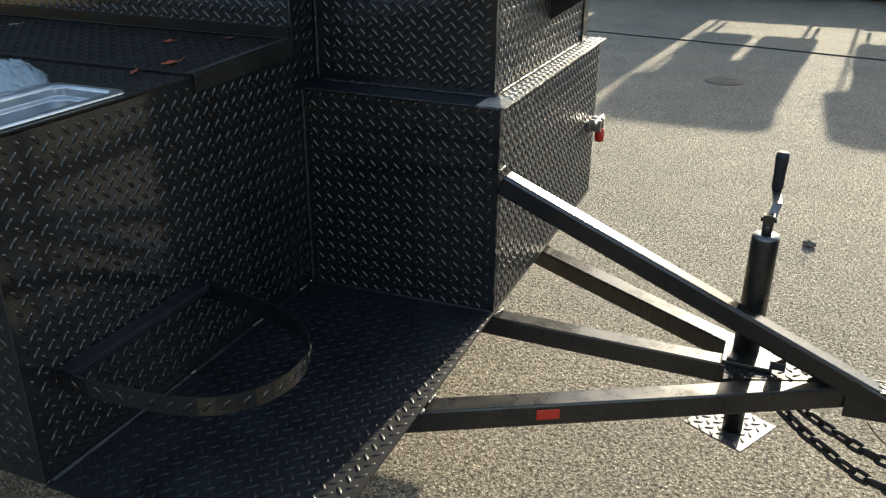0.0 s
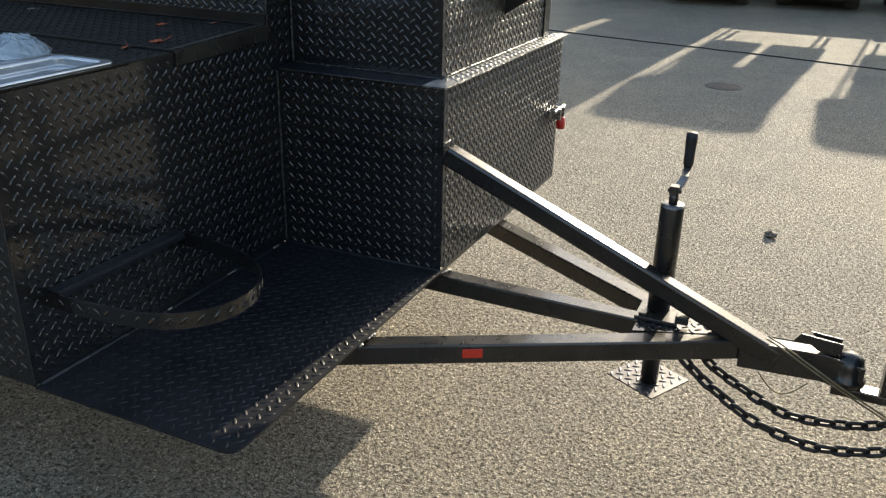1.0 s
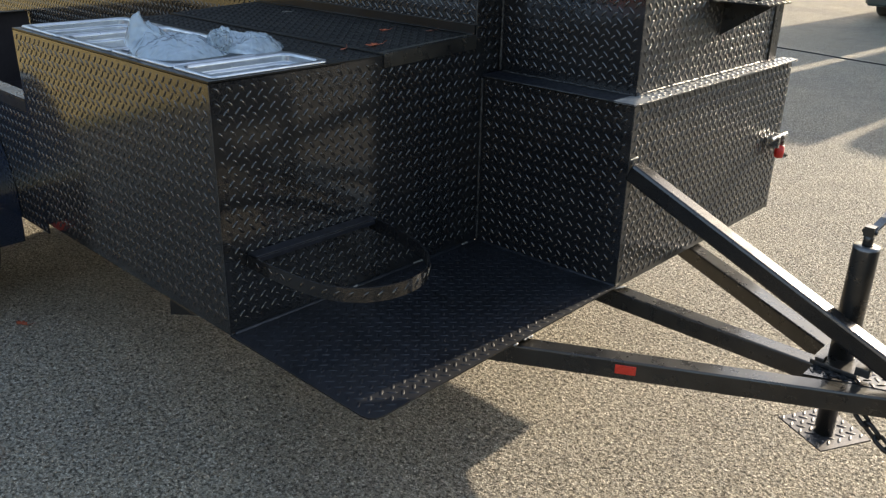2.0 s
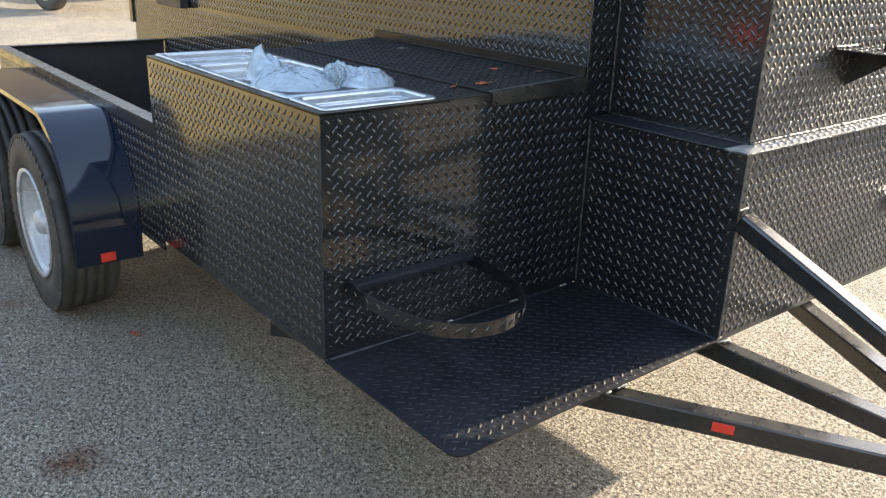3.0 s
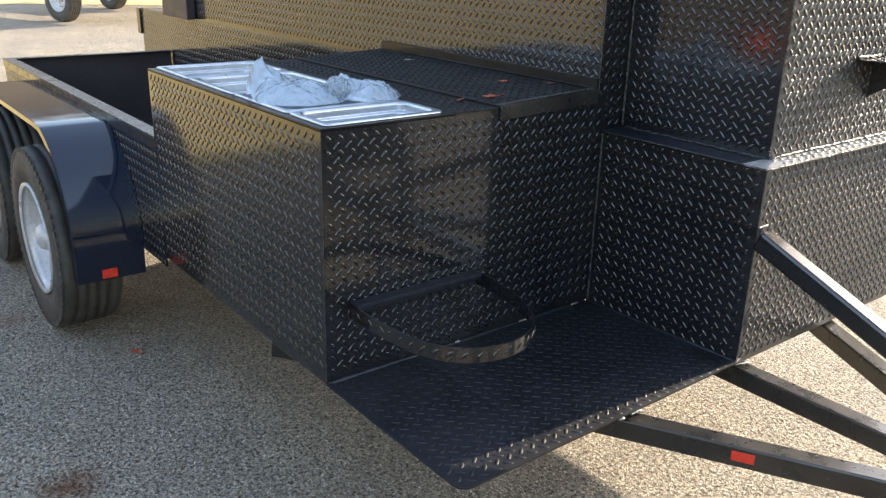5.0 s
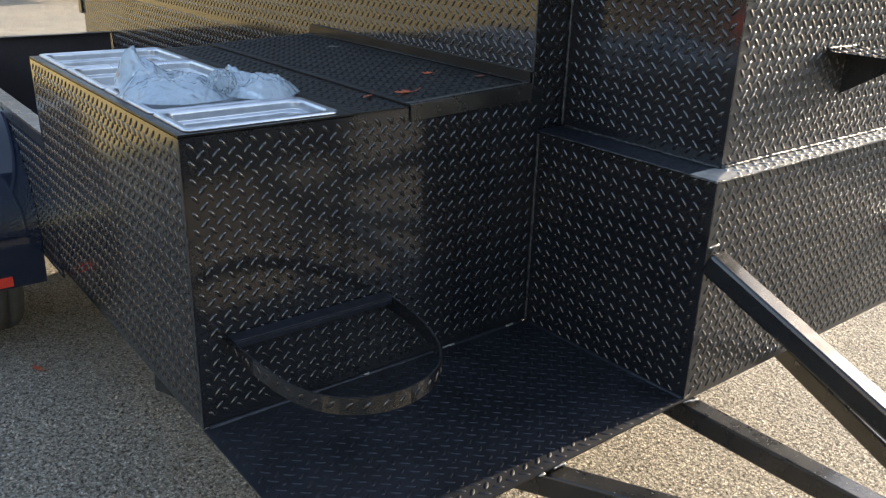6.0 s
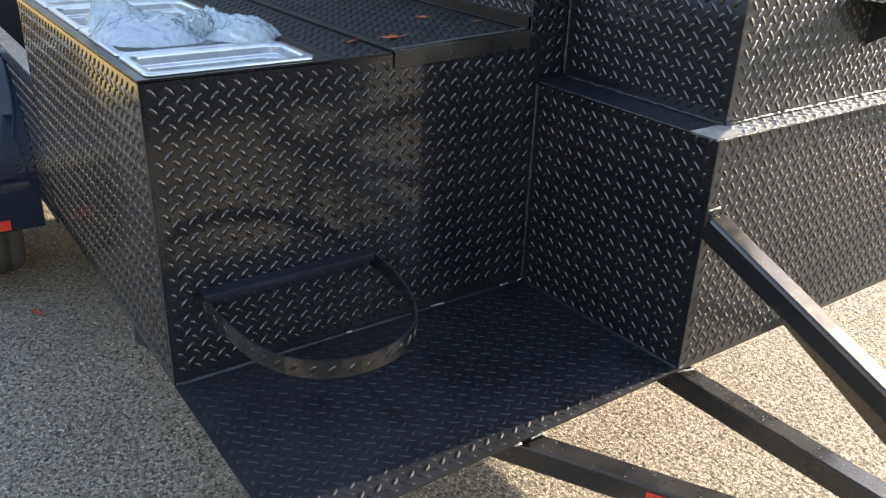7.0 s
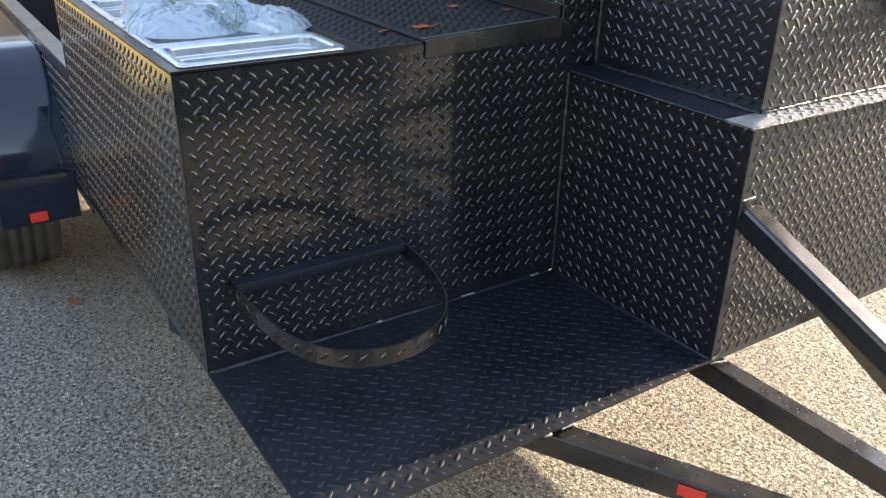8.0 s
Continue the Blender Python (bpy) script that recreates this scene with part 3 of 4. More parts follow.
for i in range(1, len(line) - 1):
    run += math.dist(line[i], line[i - 1])
    if run < 0.02:
        continue
    run = 0.0
    px, py = line[i]
    t = Vector((line[i + 1][0] - line[i - 1][0], line[i + 1][1] - line[i - 1][1], 0)).normalized()
    n = Vector((t.y, -t.x, 0))
    w = radians(45 if i % 2 else -45)
    c = Vector((px, py, (HZ0 + HZ1) / 2)) + n * 0.004
    pts = []
    for sl, sw, up in ((0.0118, 0.0038, -0.0002), (0.009, 0.002, 0.0015)):
        pts += [c + t * (math.cos(w) * p * sl - math.sin(w) * q * sw) + Z * (math.sin(w) * p * sl + math.cos(w) * q * sw) + n * up for p, q in LUG_BASE]
    s.add(pts, LUG_FACES, True)
hoop = part("bag_hoop", s, PAINT, trailer, "bent tread-plate hoop for a rubbish bag")
s = Shape()
s.box((0.002, 0.064, 0.5905), (0.036, 0.432, 0.5945))
s.box((0.0335, 0.064, 0.578), (0.0365, 0.432, 0.590))
part("hoop_bar", s, LEDGE_PAINT, hoop, "flat bar behind the hoop", bevel=0.0016)

# drawbar
NEAR = ((0.12, 0.296, 0.3565), (1.275, 0.938, 0.3545))
drawbar = part("drawbar_beam", Shape().beam(*NEAR, 0.05, 0.05), SATIN, trailer, "square-tube drawbar beam", bevel=0.004)
part("drawbar_beam", Shape().beam((0.12, 1.588, 0.3557), (1.24, 0.905, 0.3543), 0.05, 0.05), SATIN, trailer, "square-tube drawbar beam", bevel=0.004)
part("drawbar_beam", Shape().beam((0.12, 0.936, 0.3525), (1.16, 0.94, 0.3482), 0.05, 0.05), SATIN, trailer, "square-tube middle drawbar beam", bevel=0.004)
part("brace_beam", Shape().beam((NOSE + 0.006, 0.912, 0.728), (1.36, 0.926, 0.350), 0.049, 0.049), BRACE, trailer, "sloping square-tube brace down to the coupler", bevel=0.007)
a, b = Vector(NEAR[0]), Vector(NEAR[1])
way = (b - a).normalized()
side = Vector((way.y, -way.x, 0))
c = a + way * ((0.703 - a.x) / way.x) + side * 0.0251
s = Shape().prism([c - way * 0.024 - Z * 0.008, c + way * 0.024 - Z * 0.008, c + way * 0.024 + Z * 0.015, c - way * 0.024 + Z * 0.015], -side * 0.003 + side * 0.006)
part("reflector", s, RED, drawbar, "small red reflector", bevel=0.001)
s = Shape()
tread(s, (1.0, 0.86, 0.3815), X, Y, 0.30, 0.16, outline=[(0.03, -0.02), (0.27, 0.075), (0.03, 0.175)], margin=0.004)
part("gusset_plate", s, PAINT, drawbar, "tread-plate gusset between the beams")

# dew drops on the beams' tops
def dew(a, b, half, count, seed):
    s, rng = Shape(), random.Random(seed)
    a, b = Vector(a), Vector(b)
    way = (b - a).normalized()
    side = way.cross(Z).normalized()
    up = side.cross(way)
    for _ in range(count):
        c = a.lerp(b, rng.random() ** 1.5) + side * rng.uniform(-half, half)
        q = rng.uniform(0.0006, 0.0017)
        v = [c + up * q * 0.55] + [c + q * (math.cos(w) * side + math.sin(w) * way) for w in (math.pi * k / 3 for k in range(6))]
        s.add(v, [(0, k + 1, (k + 1) % 6 + 1) for k in range(6)], True)
    return s


tagged(part("dew_drops", dew((0.50, 0.937, 0.3762), (0.98, 0.939, 0.3745), 0.02, 90, 3), DEW, drawbar, "fine dew drops on the beam"), kind="stuff")
tagged(part("dew_drops", dew((0.52, 0.519, 0.3811), (1.0, 0.785, 0.3806), 0.02, 50, 4), DEW, drawbar, "fine dew drops on the beam"), kind="stuff")

# jack
J = Vector((1.066, 0.972, 0))
s = Shape().turned([(0.0, 0.30), (0.0285, 0.30), (0.0285, 0.662), (0.027, 0.667), (0.0, 0.667)], J, Z, 32)
jack = part("jack_tube", s, SATIN, trailer, "black tongue jack tube")
s = Shape().turned([(0.0, 0.177), (0.0225, 0.177), (0.0225, 0.32)], J, Z, 24)
part("jack_inner_tube", s, SATIN, jack)
s = Shape()
w = radians(-28)
tread(s, Vector((1.060, 0.99, 0.176)) - 0.075 * Vector((math.cos(w), math.sin(w), 0)) - 0.075 * Vector((-math.sin(w), math.cos(w), 0)), (math.cos(w), math.sin(w), 0), (-math.sin(w), math.cos(w), 0), 0.15, 0.15, margin=0.006)
part("jack_foot", s, GALV, jack, "silvery tread-plate jack foot")
s = Shape().turned([(0.0, 0.667), (0.011, 0.667), (0.011, 0.70), (0.0, 0.70)], J, Z, 16)
s.box((J.x - 0.011, J.y - 0.012, 0.695), (J.x + 0.011, J.y + 0.012, 0.716))
s.tube([(J.x - 0.016, J.y, 0.703), (J.x + 0.016, J.y, 0.703)], 0.005, 8)
part("jack_screw", s, SATIN, jack)
part("jack_cap", Shape().turned([(0.0285, 0.664), (0.0275, 0.6695), (0.0115, 0.6705)], J, Z, 32), CRANK, jack, "pale steel cap ring")
crank = [Vector((J.x + 0.004, J.y, 0.705)), Vector((J.x + 0.012, J.y + 0.045, 0.725)), Vector((J.x + 0.006, J.y + 0.12, 0.727))]
s = Shape().beam(crank[0], crank[1], 0.018, 0.006).beam(crank[1], crank[2], 0.018, 0.006)
crank_arm = part("jack_crank", s, CRANK, jack, "flat steel crank")
s = Shape().turned([(0.0, 0.0), (0.009, 0.0), (0.0125, 0.012), (0.0125, 0.04), (0.0145, 0.078), (0.0135, 0.09), (0.0, 0.091)], crank[2], Z, 20)
part("crank_grip", s, GRIP, jack, "black crank grip")
s = Shape().box((1.02, 0.90, 0.382), (1.125, 1.01, 0.392))
s.box((1.03, 0.90, 0.392), (1.05, 0.925, 0.402))
s.box((1.118, 0.90, 0.392), (1.15, 0.925, 0.412))
part("jack_mount", s, SATIN, jack, "bolted jack mounting plate", bevel=0.002)

# coupler
shift_coupler = Vector((0, 0.041, -0.022))
s = Shape()
for y in (0.862, 0.911):
    s.prism([(1.275, y, 0.335), (1.46, y, 0.345), (1.515, y, 0.335), (1.545, y, 0.345), (1.545, y, 0.40), (1.46, y, 0.415), (1.33, y, 0.408), (1.275, y, 0.40)], (0, 0.005, 0))
s.prism([(1.29, 0.862, 0.404), (1.47, 0.862, 0.413), (1.47, 0.916, 0.413), (1.29, 0.916, 0.404)], (0, 0, -0.004))
coupler = part("coupler_body", moved(s, shift_coupler), SATIN, trailer, "black steel ball coupler", bevel=0.002)
s = Shape().turned([(0.0, 0.422), (0.016, 0.42), (0.028, 0.41), (0.034, 0.39), (0.035, 0.366), (0.041, 0.36), (0.041, 0.348), (0.03, 0.346)], (1.512, 0.889, 0), Z, 28)
part("coupler_socket", moved(s, shift_coupler), SATIN, coupler)
s = Shape()
s.prism([(1.385, 0.870, 0.428), (1.40, 0.870, 0.452), (1.492, 0.870, 0.446), (1.490, 0.870, 0.424), (1.478, 0.870, 0.412), (1.44, 0.870, 0.418), (1.42, 0.870, 0.432)][::-1], (0, 0.004, 0))
s.prism([(1.42, 0.905, 0.446), (1.45, 0.905, 0.418), (1.488, 0.905, 0.414), (1.49, 0.905, 0.442)], (0, 0.004, 0))
s.prism([(1.40, 0.8745, 0.451), (1.49, 0.8745, 0.445), (1.49, 0.886, 0.441), (1.40, 0.886, 0.447)], (0, 0, -0.004))
s.tube([(1.47, 0.864, 0.424), (1.47, 0.916, 0.424)], 0.006, 10)
part("coupler_latch", moved(s, shift_coupler), SATIN, coupler, "lifted black coupler latch", bevel=0.0015)

# breakaway wire
s = Shape()
s.tube([(1.33 + 0.3 * k / 12, 0.862 - 0.02 * math.sin(math.pi * k / 12), 0.425 - 0.15 * (k / 12) ** 1.15) for k in range(13)], 0.0022, 6)
s.tube([(1.335 + 0.3 * k / 12, 0.868 - 0.03 * math.sin(math.pi * k / 12), 0.428 - 0.15 * (k / 12) ** 1.25) for k in range(13)], 0.0022, 6)
s.tube([(1.325 + 0.11 * k / 12, 0.862, 0.335 - 0.045 * math.sin(math.pi * k / 12)) for k in range(13)], 0.0018, 6)
part("breakaway_wire", moved(s, shift_coupler), WIRE, coupler, "thin steel breakaway wire")


# safety chains
def link_mesh():
    s = Shape()
    r, h, pts = 0.0098, 0.0115, []
    for k in range(6):
        w = math.pi * (k / 5 - 0.5)
        pts.append((h + r * math.cos(w), r * math.sin(w), 0))
    for k in range(6):
        w = math.pi * (k / 5 + 0.5)
        pts.append((-h + r * math.cos(w), r * math.sin(w), 0))
    s.tube(pts, 0.0052, 8, closed=True)
    return finish("link", s, CHAIN)


LINK = link_mesh()


def chain(points):
    pts = [Vector(p) for p in points]
    dense = []
    for i in range(len(pts) - 1):
        p0, p1, p2, p3 = pts[max(i - 1, 0)], pts[i], pts[i + 1], pts[min(i + 2, len(pts) - 1)]
        for k in range(24):
            t = k / 24
            dense.append(0.5 * (2 * p1 + (p2 - p0) * t + (2 * p0 - 5 * p1 + 4 * p2 - p3) * t * t + (3 * p1 - p0 - 3 * p2 + p3) * t ** 3))
    spots, run = [dense[0]], 0.0
    for a, b in zip(dense, dense[1:]):
        run += (b - a).length
        if run >= 0.0325:
            spots.append(b)
            run = 0.0
    rng = random.Random(4)
    first = None
    for i, (a, b) in enumerate(zip(spots, spots[1:])):
        way = (b - a).normalized()
        q = way.to_track_quat("X", "Z").to_matrix().to_4x4()
        m = Matrix.Translation((a + b) / 2) @ q @ Matrix.Rotation(radians((90 if i % 2 else 0) + rng.uniform(20, 40)), 4, "X")
        ob = new("safety_chain" if first is None else "link", LINK)
        if first is None:
            ob.parent, ob.matrix_parent_inverse = trailer, trailer.matrix_basis.inverted()
            tagged(ob, "dark steel safety chain hanging from the drawbar")
            first = ob
            start = m
            ob.matrix_basis = m
        else:
            ob.parent, ob.matrix_parent_inverse = first, start.inverted()
            ob.matrix_basis = m


chain([(1.15, 0.87, 0.325), (1.194, 0.87, 0.285), (1.254, 0.87, 0.244), (1.335, 0.87, 0.196), (1.446, 0.87, 0.169), (1.516, 0.87, 0.172), (1.612, 0.87, 0.199), (1.76, 0.87, 0.27)])
chain([(1.165, 0.995, 0.32), (1.203, 1.0, 0.254), (1.29, 1.0, 0.204), (1.388, 1.0, 0.162), (1.45, 1.0, 0.157), (1.542, 1.0, 0.168), (1.623, 1.0, 0.195), (1.76, 1.0, 0.27)])

# latch on the far end of the cabinet front
s = Shape()
s.box((NOSE, 1.745, 0.638), (NOSE + 0.012, 1.835, 0.662))
s.box((NOSE + 0.006, 1.76, 0.63), (NOSE + 0.045, 1.768, 0.668))
s.box((NOSE + 0.006, 1.80, 0.63), (NOSE + 0.045, 1.808, 0.668))
s.tube([(NOSE + 0.03, 1.73, 0.662), (NOSE + 0.03, 1.85, 0.662)], 0.007, 10)
hasp = part("door_latch", s, CHROME, cabinet, "zinc slide latch", bevel=0.001)
s = Shape()
s.turned([(0.0, 0.0), (0.014, 0.002), (0.016, 0.02), (0.014, 0.042), (0.0, 0.044)], (NOSE + 0.035, 1.80, 0.59), Z, 16)
part("padlock", s, RED_TAG, cabinet, "small red padlock")

# rear bed
s = Shape()
tread(s, (-3.15, 0.004, 0.36), X, Z, 2.118, 0.427, shift=(0.2, 0.7))
bed = part("bed_side", s, PAINT, trailer, "tread-plate side of the open bed")
s = Shape()
s.box((-3.145, 0.0085, 0.425), (-1.031, 0.848, 0.431))
part("bed_floor", s, DULL, bed)
s = Shape()
s.box((-3.15, 0.0085, 0.36), (-3.145, 0.848, 0.787))
part("bed_end", s, DULL, bed, "plain dark end wall of the bed")
s = Shape()
s.box((-3.15, 0.0085, 0.432), (-1.032, 0.0125, 0.786))
part("bed_liner", s, DULL, bed)
s = Shape()
s.box((-3.155, 0.0, 0.7875), (-1.031, 0.05, 0.7925))
s.box((-3.155, 0.0, 0.752), (-1.031, 0.0035, 0.787))
s.box((-3.155, 0.051, 0.7875), (-3.105, 0.848, 0.7925))
part("bed_rim", s, SATIN, bed, "angle-iron rim on the bed", bevel=0.0015)
rng = random.Random(9)
for k in range(9):
    x = -1.5 - 0.19 * k
    part("rim_weld", weld(Shape(), (x, -0.002, 0.772), (x - 0.05, -0.002, 0.772), 0.0016, seed=k), WELD, bed)

# fender over both wheels
arc = [(-1.250, 0.272), (-1.243, 0.385), (-1.252, 0.47), (-1.275, 0.545), (-1.332, 0.640), (-1.415, 0.715), (-1.490, 0.754), (-1.525, 0.762), (-1.57, 0.765)]
fine = []
for i in range(len(arc) - 1):
    p0, p1, p2, p3 = [Vector(arc[min(max(k, 0), len(arc) - 1)]) for k in (i - 1, i, i + 1, i + 2)]
    for k in range(4):
        t = k / 4
        q = 0.5 * (2 * p1 + (p2 - p0) * t + (2 * p0 - 5 * p1 + 4 * p2 - p3) * t * t + (3 * p1 - p0 - 3 * p2 + p3) * t ** 3)
        fine.append((q.x, q.y))
arc = fine + [arc[-1]]
arc += [(-2.05 - (x + 2.05), z) for x, z in reversed(arc)]
s = Shape()
skin = []
for i, (x, z) in enumerate(arc):
    a, b = arc[max(i - 1, 0)], arc[min(i + 1, len(arc) - 1)]
    d = math.hypot(b[0] - a[0], b[1] - a[1])
    nx, nz = (b[1] - a[1]) / d * 0.003, -(b[0] - a[0]) / d * 0.003
    skin.append([(x, -0.22, z), (x, 0.002, z), (x - nx, 0.002, z - nz), (x - nx, -0.22, z - nz)])
v = [p for row in skin for p in row]
f = [(4 * i + k, 4 * i + (k + 1) % 4, 4 * i + 4 + (k + 1) % 4, 4 * i + 4 + k) for i in range(len(skin) - 1) for k in range(4)]
f += [(3, 2, 1, 0), tuple(4 * (len(skin) - 1) + k for k in range(4))]
s.add(v, f, True)
fender = part("fender", s, FENDER, trailer, "gloss black tandem fender")
fender.data.set_sharp_from_angle(angle=radians(40))
s = Shape()
v, f = [], []
for i, (x, z) in enumerate(arc):
    cx, cz = -2.05, 0.40
    d = math.hypot(x - cx, z - cz)
    ix, iz = x + (cx - x) / d * 0.03, z + (cz - z) / d * 0.03
    v += [(x, -0.2205, z), (ix, -0.2205, iz), (ix, -0.2235, iz), (x, -0.2235, z)]
for i in range(len(arc) - 1):
    f += [(4 * i + k, 4 * i + (k + 1) % 4, 4 * i + 4 + (k + 1) % 4, 4 * i + 4 + k) for k in range(4)]
s.add(v, f)
part("fender_skirt", s, FENDER, fender)
s = Shape()
s.box((-1.252, -0.145, 0.281), (-1.2405, -0.095, 0.312))
part("reflector", s, RED, fender, "small red reflector", bevel=0.001)


def wheel(parent, at, r=0.345, width=0.195, rim_r=0.195, mat=RIM):
    """A wheel with its axle along y and its face to -y: rim, tyre with grooves, hub and nuts."""
    at = Vector(at)
    ax = Vector((0, -1, 0))
    h = width / 2
    prof = [(rim_r * 0.93, h - 0.004), (rim_r, h + 0.002), (rim_r * 1.0, h - 0.008), (rim_r * 0.92, h - 0.018), (rim_r * 0.88, h - 0.03), (rim_r * 0.86, h - 0.092), (rim_r * 0.74, h - 0.099), (rim_r * 0.62, h - 0.082),
            (rim_r * 0.47, h - 0.068), (rim_r * 0.30, h - 0.068), (rim_r * 0.28, h - 0.08), (0.0, h - 0.08)]
    rim = part("wheel", Shape().turned(prof, at, ax, 48), mat, parent, "silver steel trailer wheel")
    tread_w = h * 0.86
    prof = [(rim_r * 0.96, h * 0.72), (rim_r * 1.02, h * 0.94), (rim_r + (r - rim_r) * 0.45, h * 1.02), (r * 0.955, h * 0.97), (r * 0.985, tread_w)]
    for g in (0.6, 0.2, -0.2, -0.6):
        e = 0.06
        prof += [(r, (g + e) * tread_w * 1.0 + 0.0001), (r - 0.007, (g + e) * tread_w), (r - 0.007, (g - e) * tread_w), (r, (g - e) * tread_w - 0.0001)]
    prof += [(r * 0.985, -tread_w), (r * 0.955, -h * 0.97), (rim_r + (r - rim_r) * 0.45, -h * 1.02), (rim_r * 1.02, -h * 0.94), (rim_r * 0.9, -h * 0.7)]
    s = Shape().turned(prof, at, ax, 72)
    for k in range(60):      # shoulder blocks
        w = 2 * math.pi * k / 60
        d = Vector((math.cos(w), 0, math.sin(w)))
        t = Vector((-math.sin(w), 0, math.cos(w)))
        c = at + d * r * 0.965 + ax * h * 0.955
        s.prism([c - t * 0.011 - d * 0.012, c + t * 0.011 - d * 0.012, c + t * 0.011 + d * 0.006, c - t * 0.011 + d * 0.006], ax * 0.004)
    part("tyre", s, RUBBER, rim, "black rubber tyre")
    s = Shape().turned([(0.05, h - 0.078), (0.048, h - 0.03), (0.040, h - 0.014), (0.022, h - 0.007), (0.0, h - 0.005)], at, ax, 28)
    part("hub", s, RIM, rim)
    for k in range(6):
        w = 2 * math.pi * k / 6 + 0.3
        c = at + Vector((math.cos(w), 0, math.sin(w))) * 0.082
        part("wheel_nut", Shape().turned([(0.011, h - 0.076), (0.011, h - 0.052), (0.0, h - 0.049)], c, ax, 6, False), CRANK, rim)
    for k in range(8):
        w = 2 * math.pi * (k + 0.5) / 8
        d, t = Vector((math.cos(w), 0, math.sin(w))), Vector((-math.sin(w), 0, math.cos(w)))
        c = at + d * rim_r * 0.665 + ax * (h - 0.0885)
        s = Shape().prism([c - t * 0.016 - d * 0.008, c + t * 0.016 - d * 0.008, c + t * 0.02 + d * 0.010, c - t * 0.02 + d * 0.010], ax * 0.001)
        part("rim_slot", s, RUBBER, rim, "dark vent slot")
    s = Shape().tube([at + Vector((0.1, 0, -0.14)) + ax * (h - 0.07), at + Vector((0.098, 0, -0.137)) + ax * (h - 0.012)], 0.005, 8)
    part("valve", s, RUBBER, rim)
    return rim


wheel(trailer, (-1.635, -0.157, 0.334), r=0.335, width=0.21, rim_r=0.204)
wheel(trailer, (-2.47, -0.157, 0.334), r=0.335, width=0.21, rim_r=0.204)
wheel(trailer, (-1.635, 2.01, 0.334), r=0.335)
wheel(trailer, (-2.47, 2.01, 0.334), r=0.335)
for x in (-1.635, -2.47):
    part("axle", Shape().tube([(x, -0.05, 0.334), (x, 1.8, 0.334)], 0.03, 12), SATIN, trailer)


# ---- pans and the bag on the counter ----
def rounded(x0, x1, y0, y1, r, z, k=6):
    out = []
    for cx, cy, start in ((x1 - r, y1 - r, 0), (x0 + r, y1 - r, 90), (x0 + r, y0 + r, 180), (x1 - r, y0 + r, 270)):
        out += [(cx + r * math.cos(radians(start + 90 * i / k)), cy + r * math.sin(radians(start + 90 * i / k)), z) for i in range(k + 1)]
    return out


def steam_pan(x0, x1, label):
    y0, y1, z = PAN_Y[0], PAN_Y[1], TOP + 0.003
    steps = [(0.001, -0.003, 0.016), (0.001, 0.0, 0.016), (0.003, 0.003, 0.015), (0.004, 0.0032, 0.015), (0.015, 0.0028, 0.022), (0.016, 0.0024, 0.022), (0.0185, -0.002, 0.022), (0.0187, -0.003, 0.022), (0.0187, -0.0045, 0.022),
             (0.0190, -0.015, 0.023), (0.0190, -0.0165, 0.023), (0.0195, -0.0175, 0.023), (0.0205, -0.0178, 0.023), (0.0265, -0.0192, 0.025), (0.0275, -0.0195, 0.025), (0.0285, -0.0205, 0.026), (0.0286, -0.022, 0.026),
             (0.0298, -0.053, 0.03), (0.0300, -0.055, 0.03), (0.033, -0.060, 0.03), (0.045, -0.064, 0.03)]
    rings = [rounded(x0 + d, x1 - d, y0 + d - 0.001, y1 - d + 0.001, r, z + h) for d, h, r in steps]
    k = len(rings[0])
    v = [p for ring in rings for p in ring]
    f = [(a * k + i, a * k + (i + 1) % k, (a + 1) * k + (i + 1) % k, (a + 1) * k + i) for a in range(len(rings) - 1) for i in range(k)]
    f.append(tuple((len(rings) - 1) * k + i for i in range(k)))
    s = Shape().add(v, f, True)
    ob = single("steam_pan", s, STEEL, label, "pan", "pans in the counter")
    m = ob.modifiers.new("sheet", "SOLIDIFY")
    m.thickness, m.offset = 0.001, -1
    return ob


for k in range(4):
    steam_pan(PAN_X[k + 1] + 0.001, PAN_X[k] - 0.001, "empty stainless steel pan set in the counter" if k != 1 else "stainless steel pan under a plastic bag")


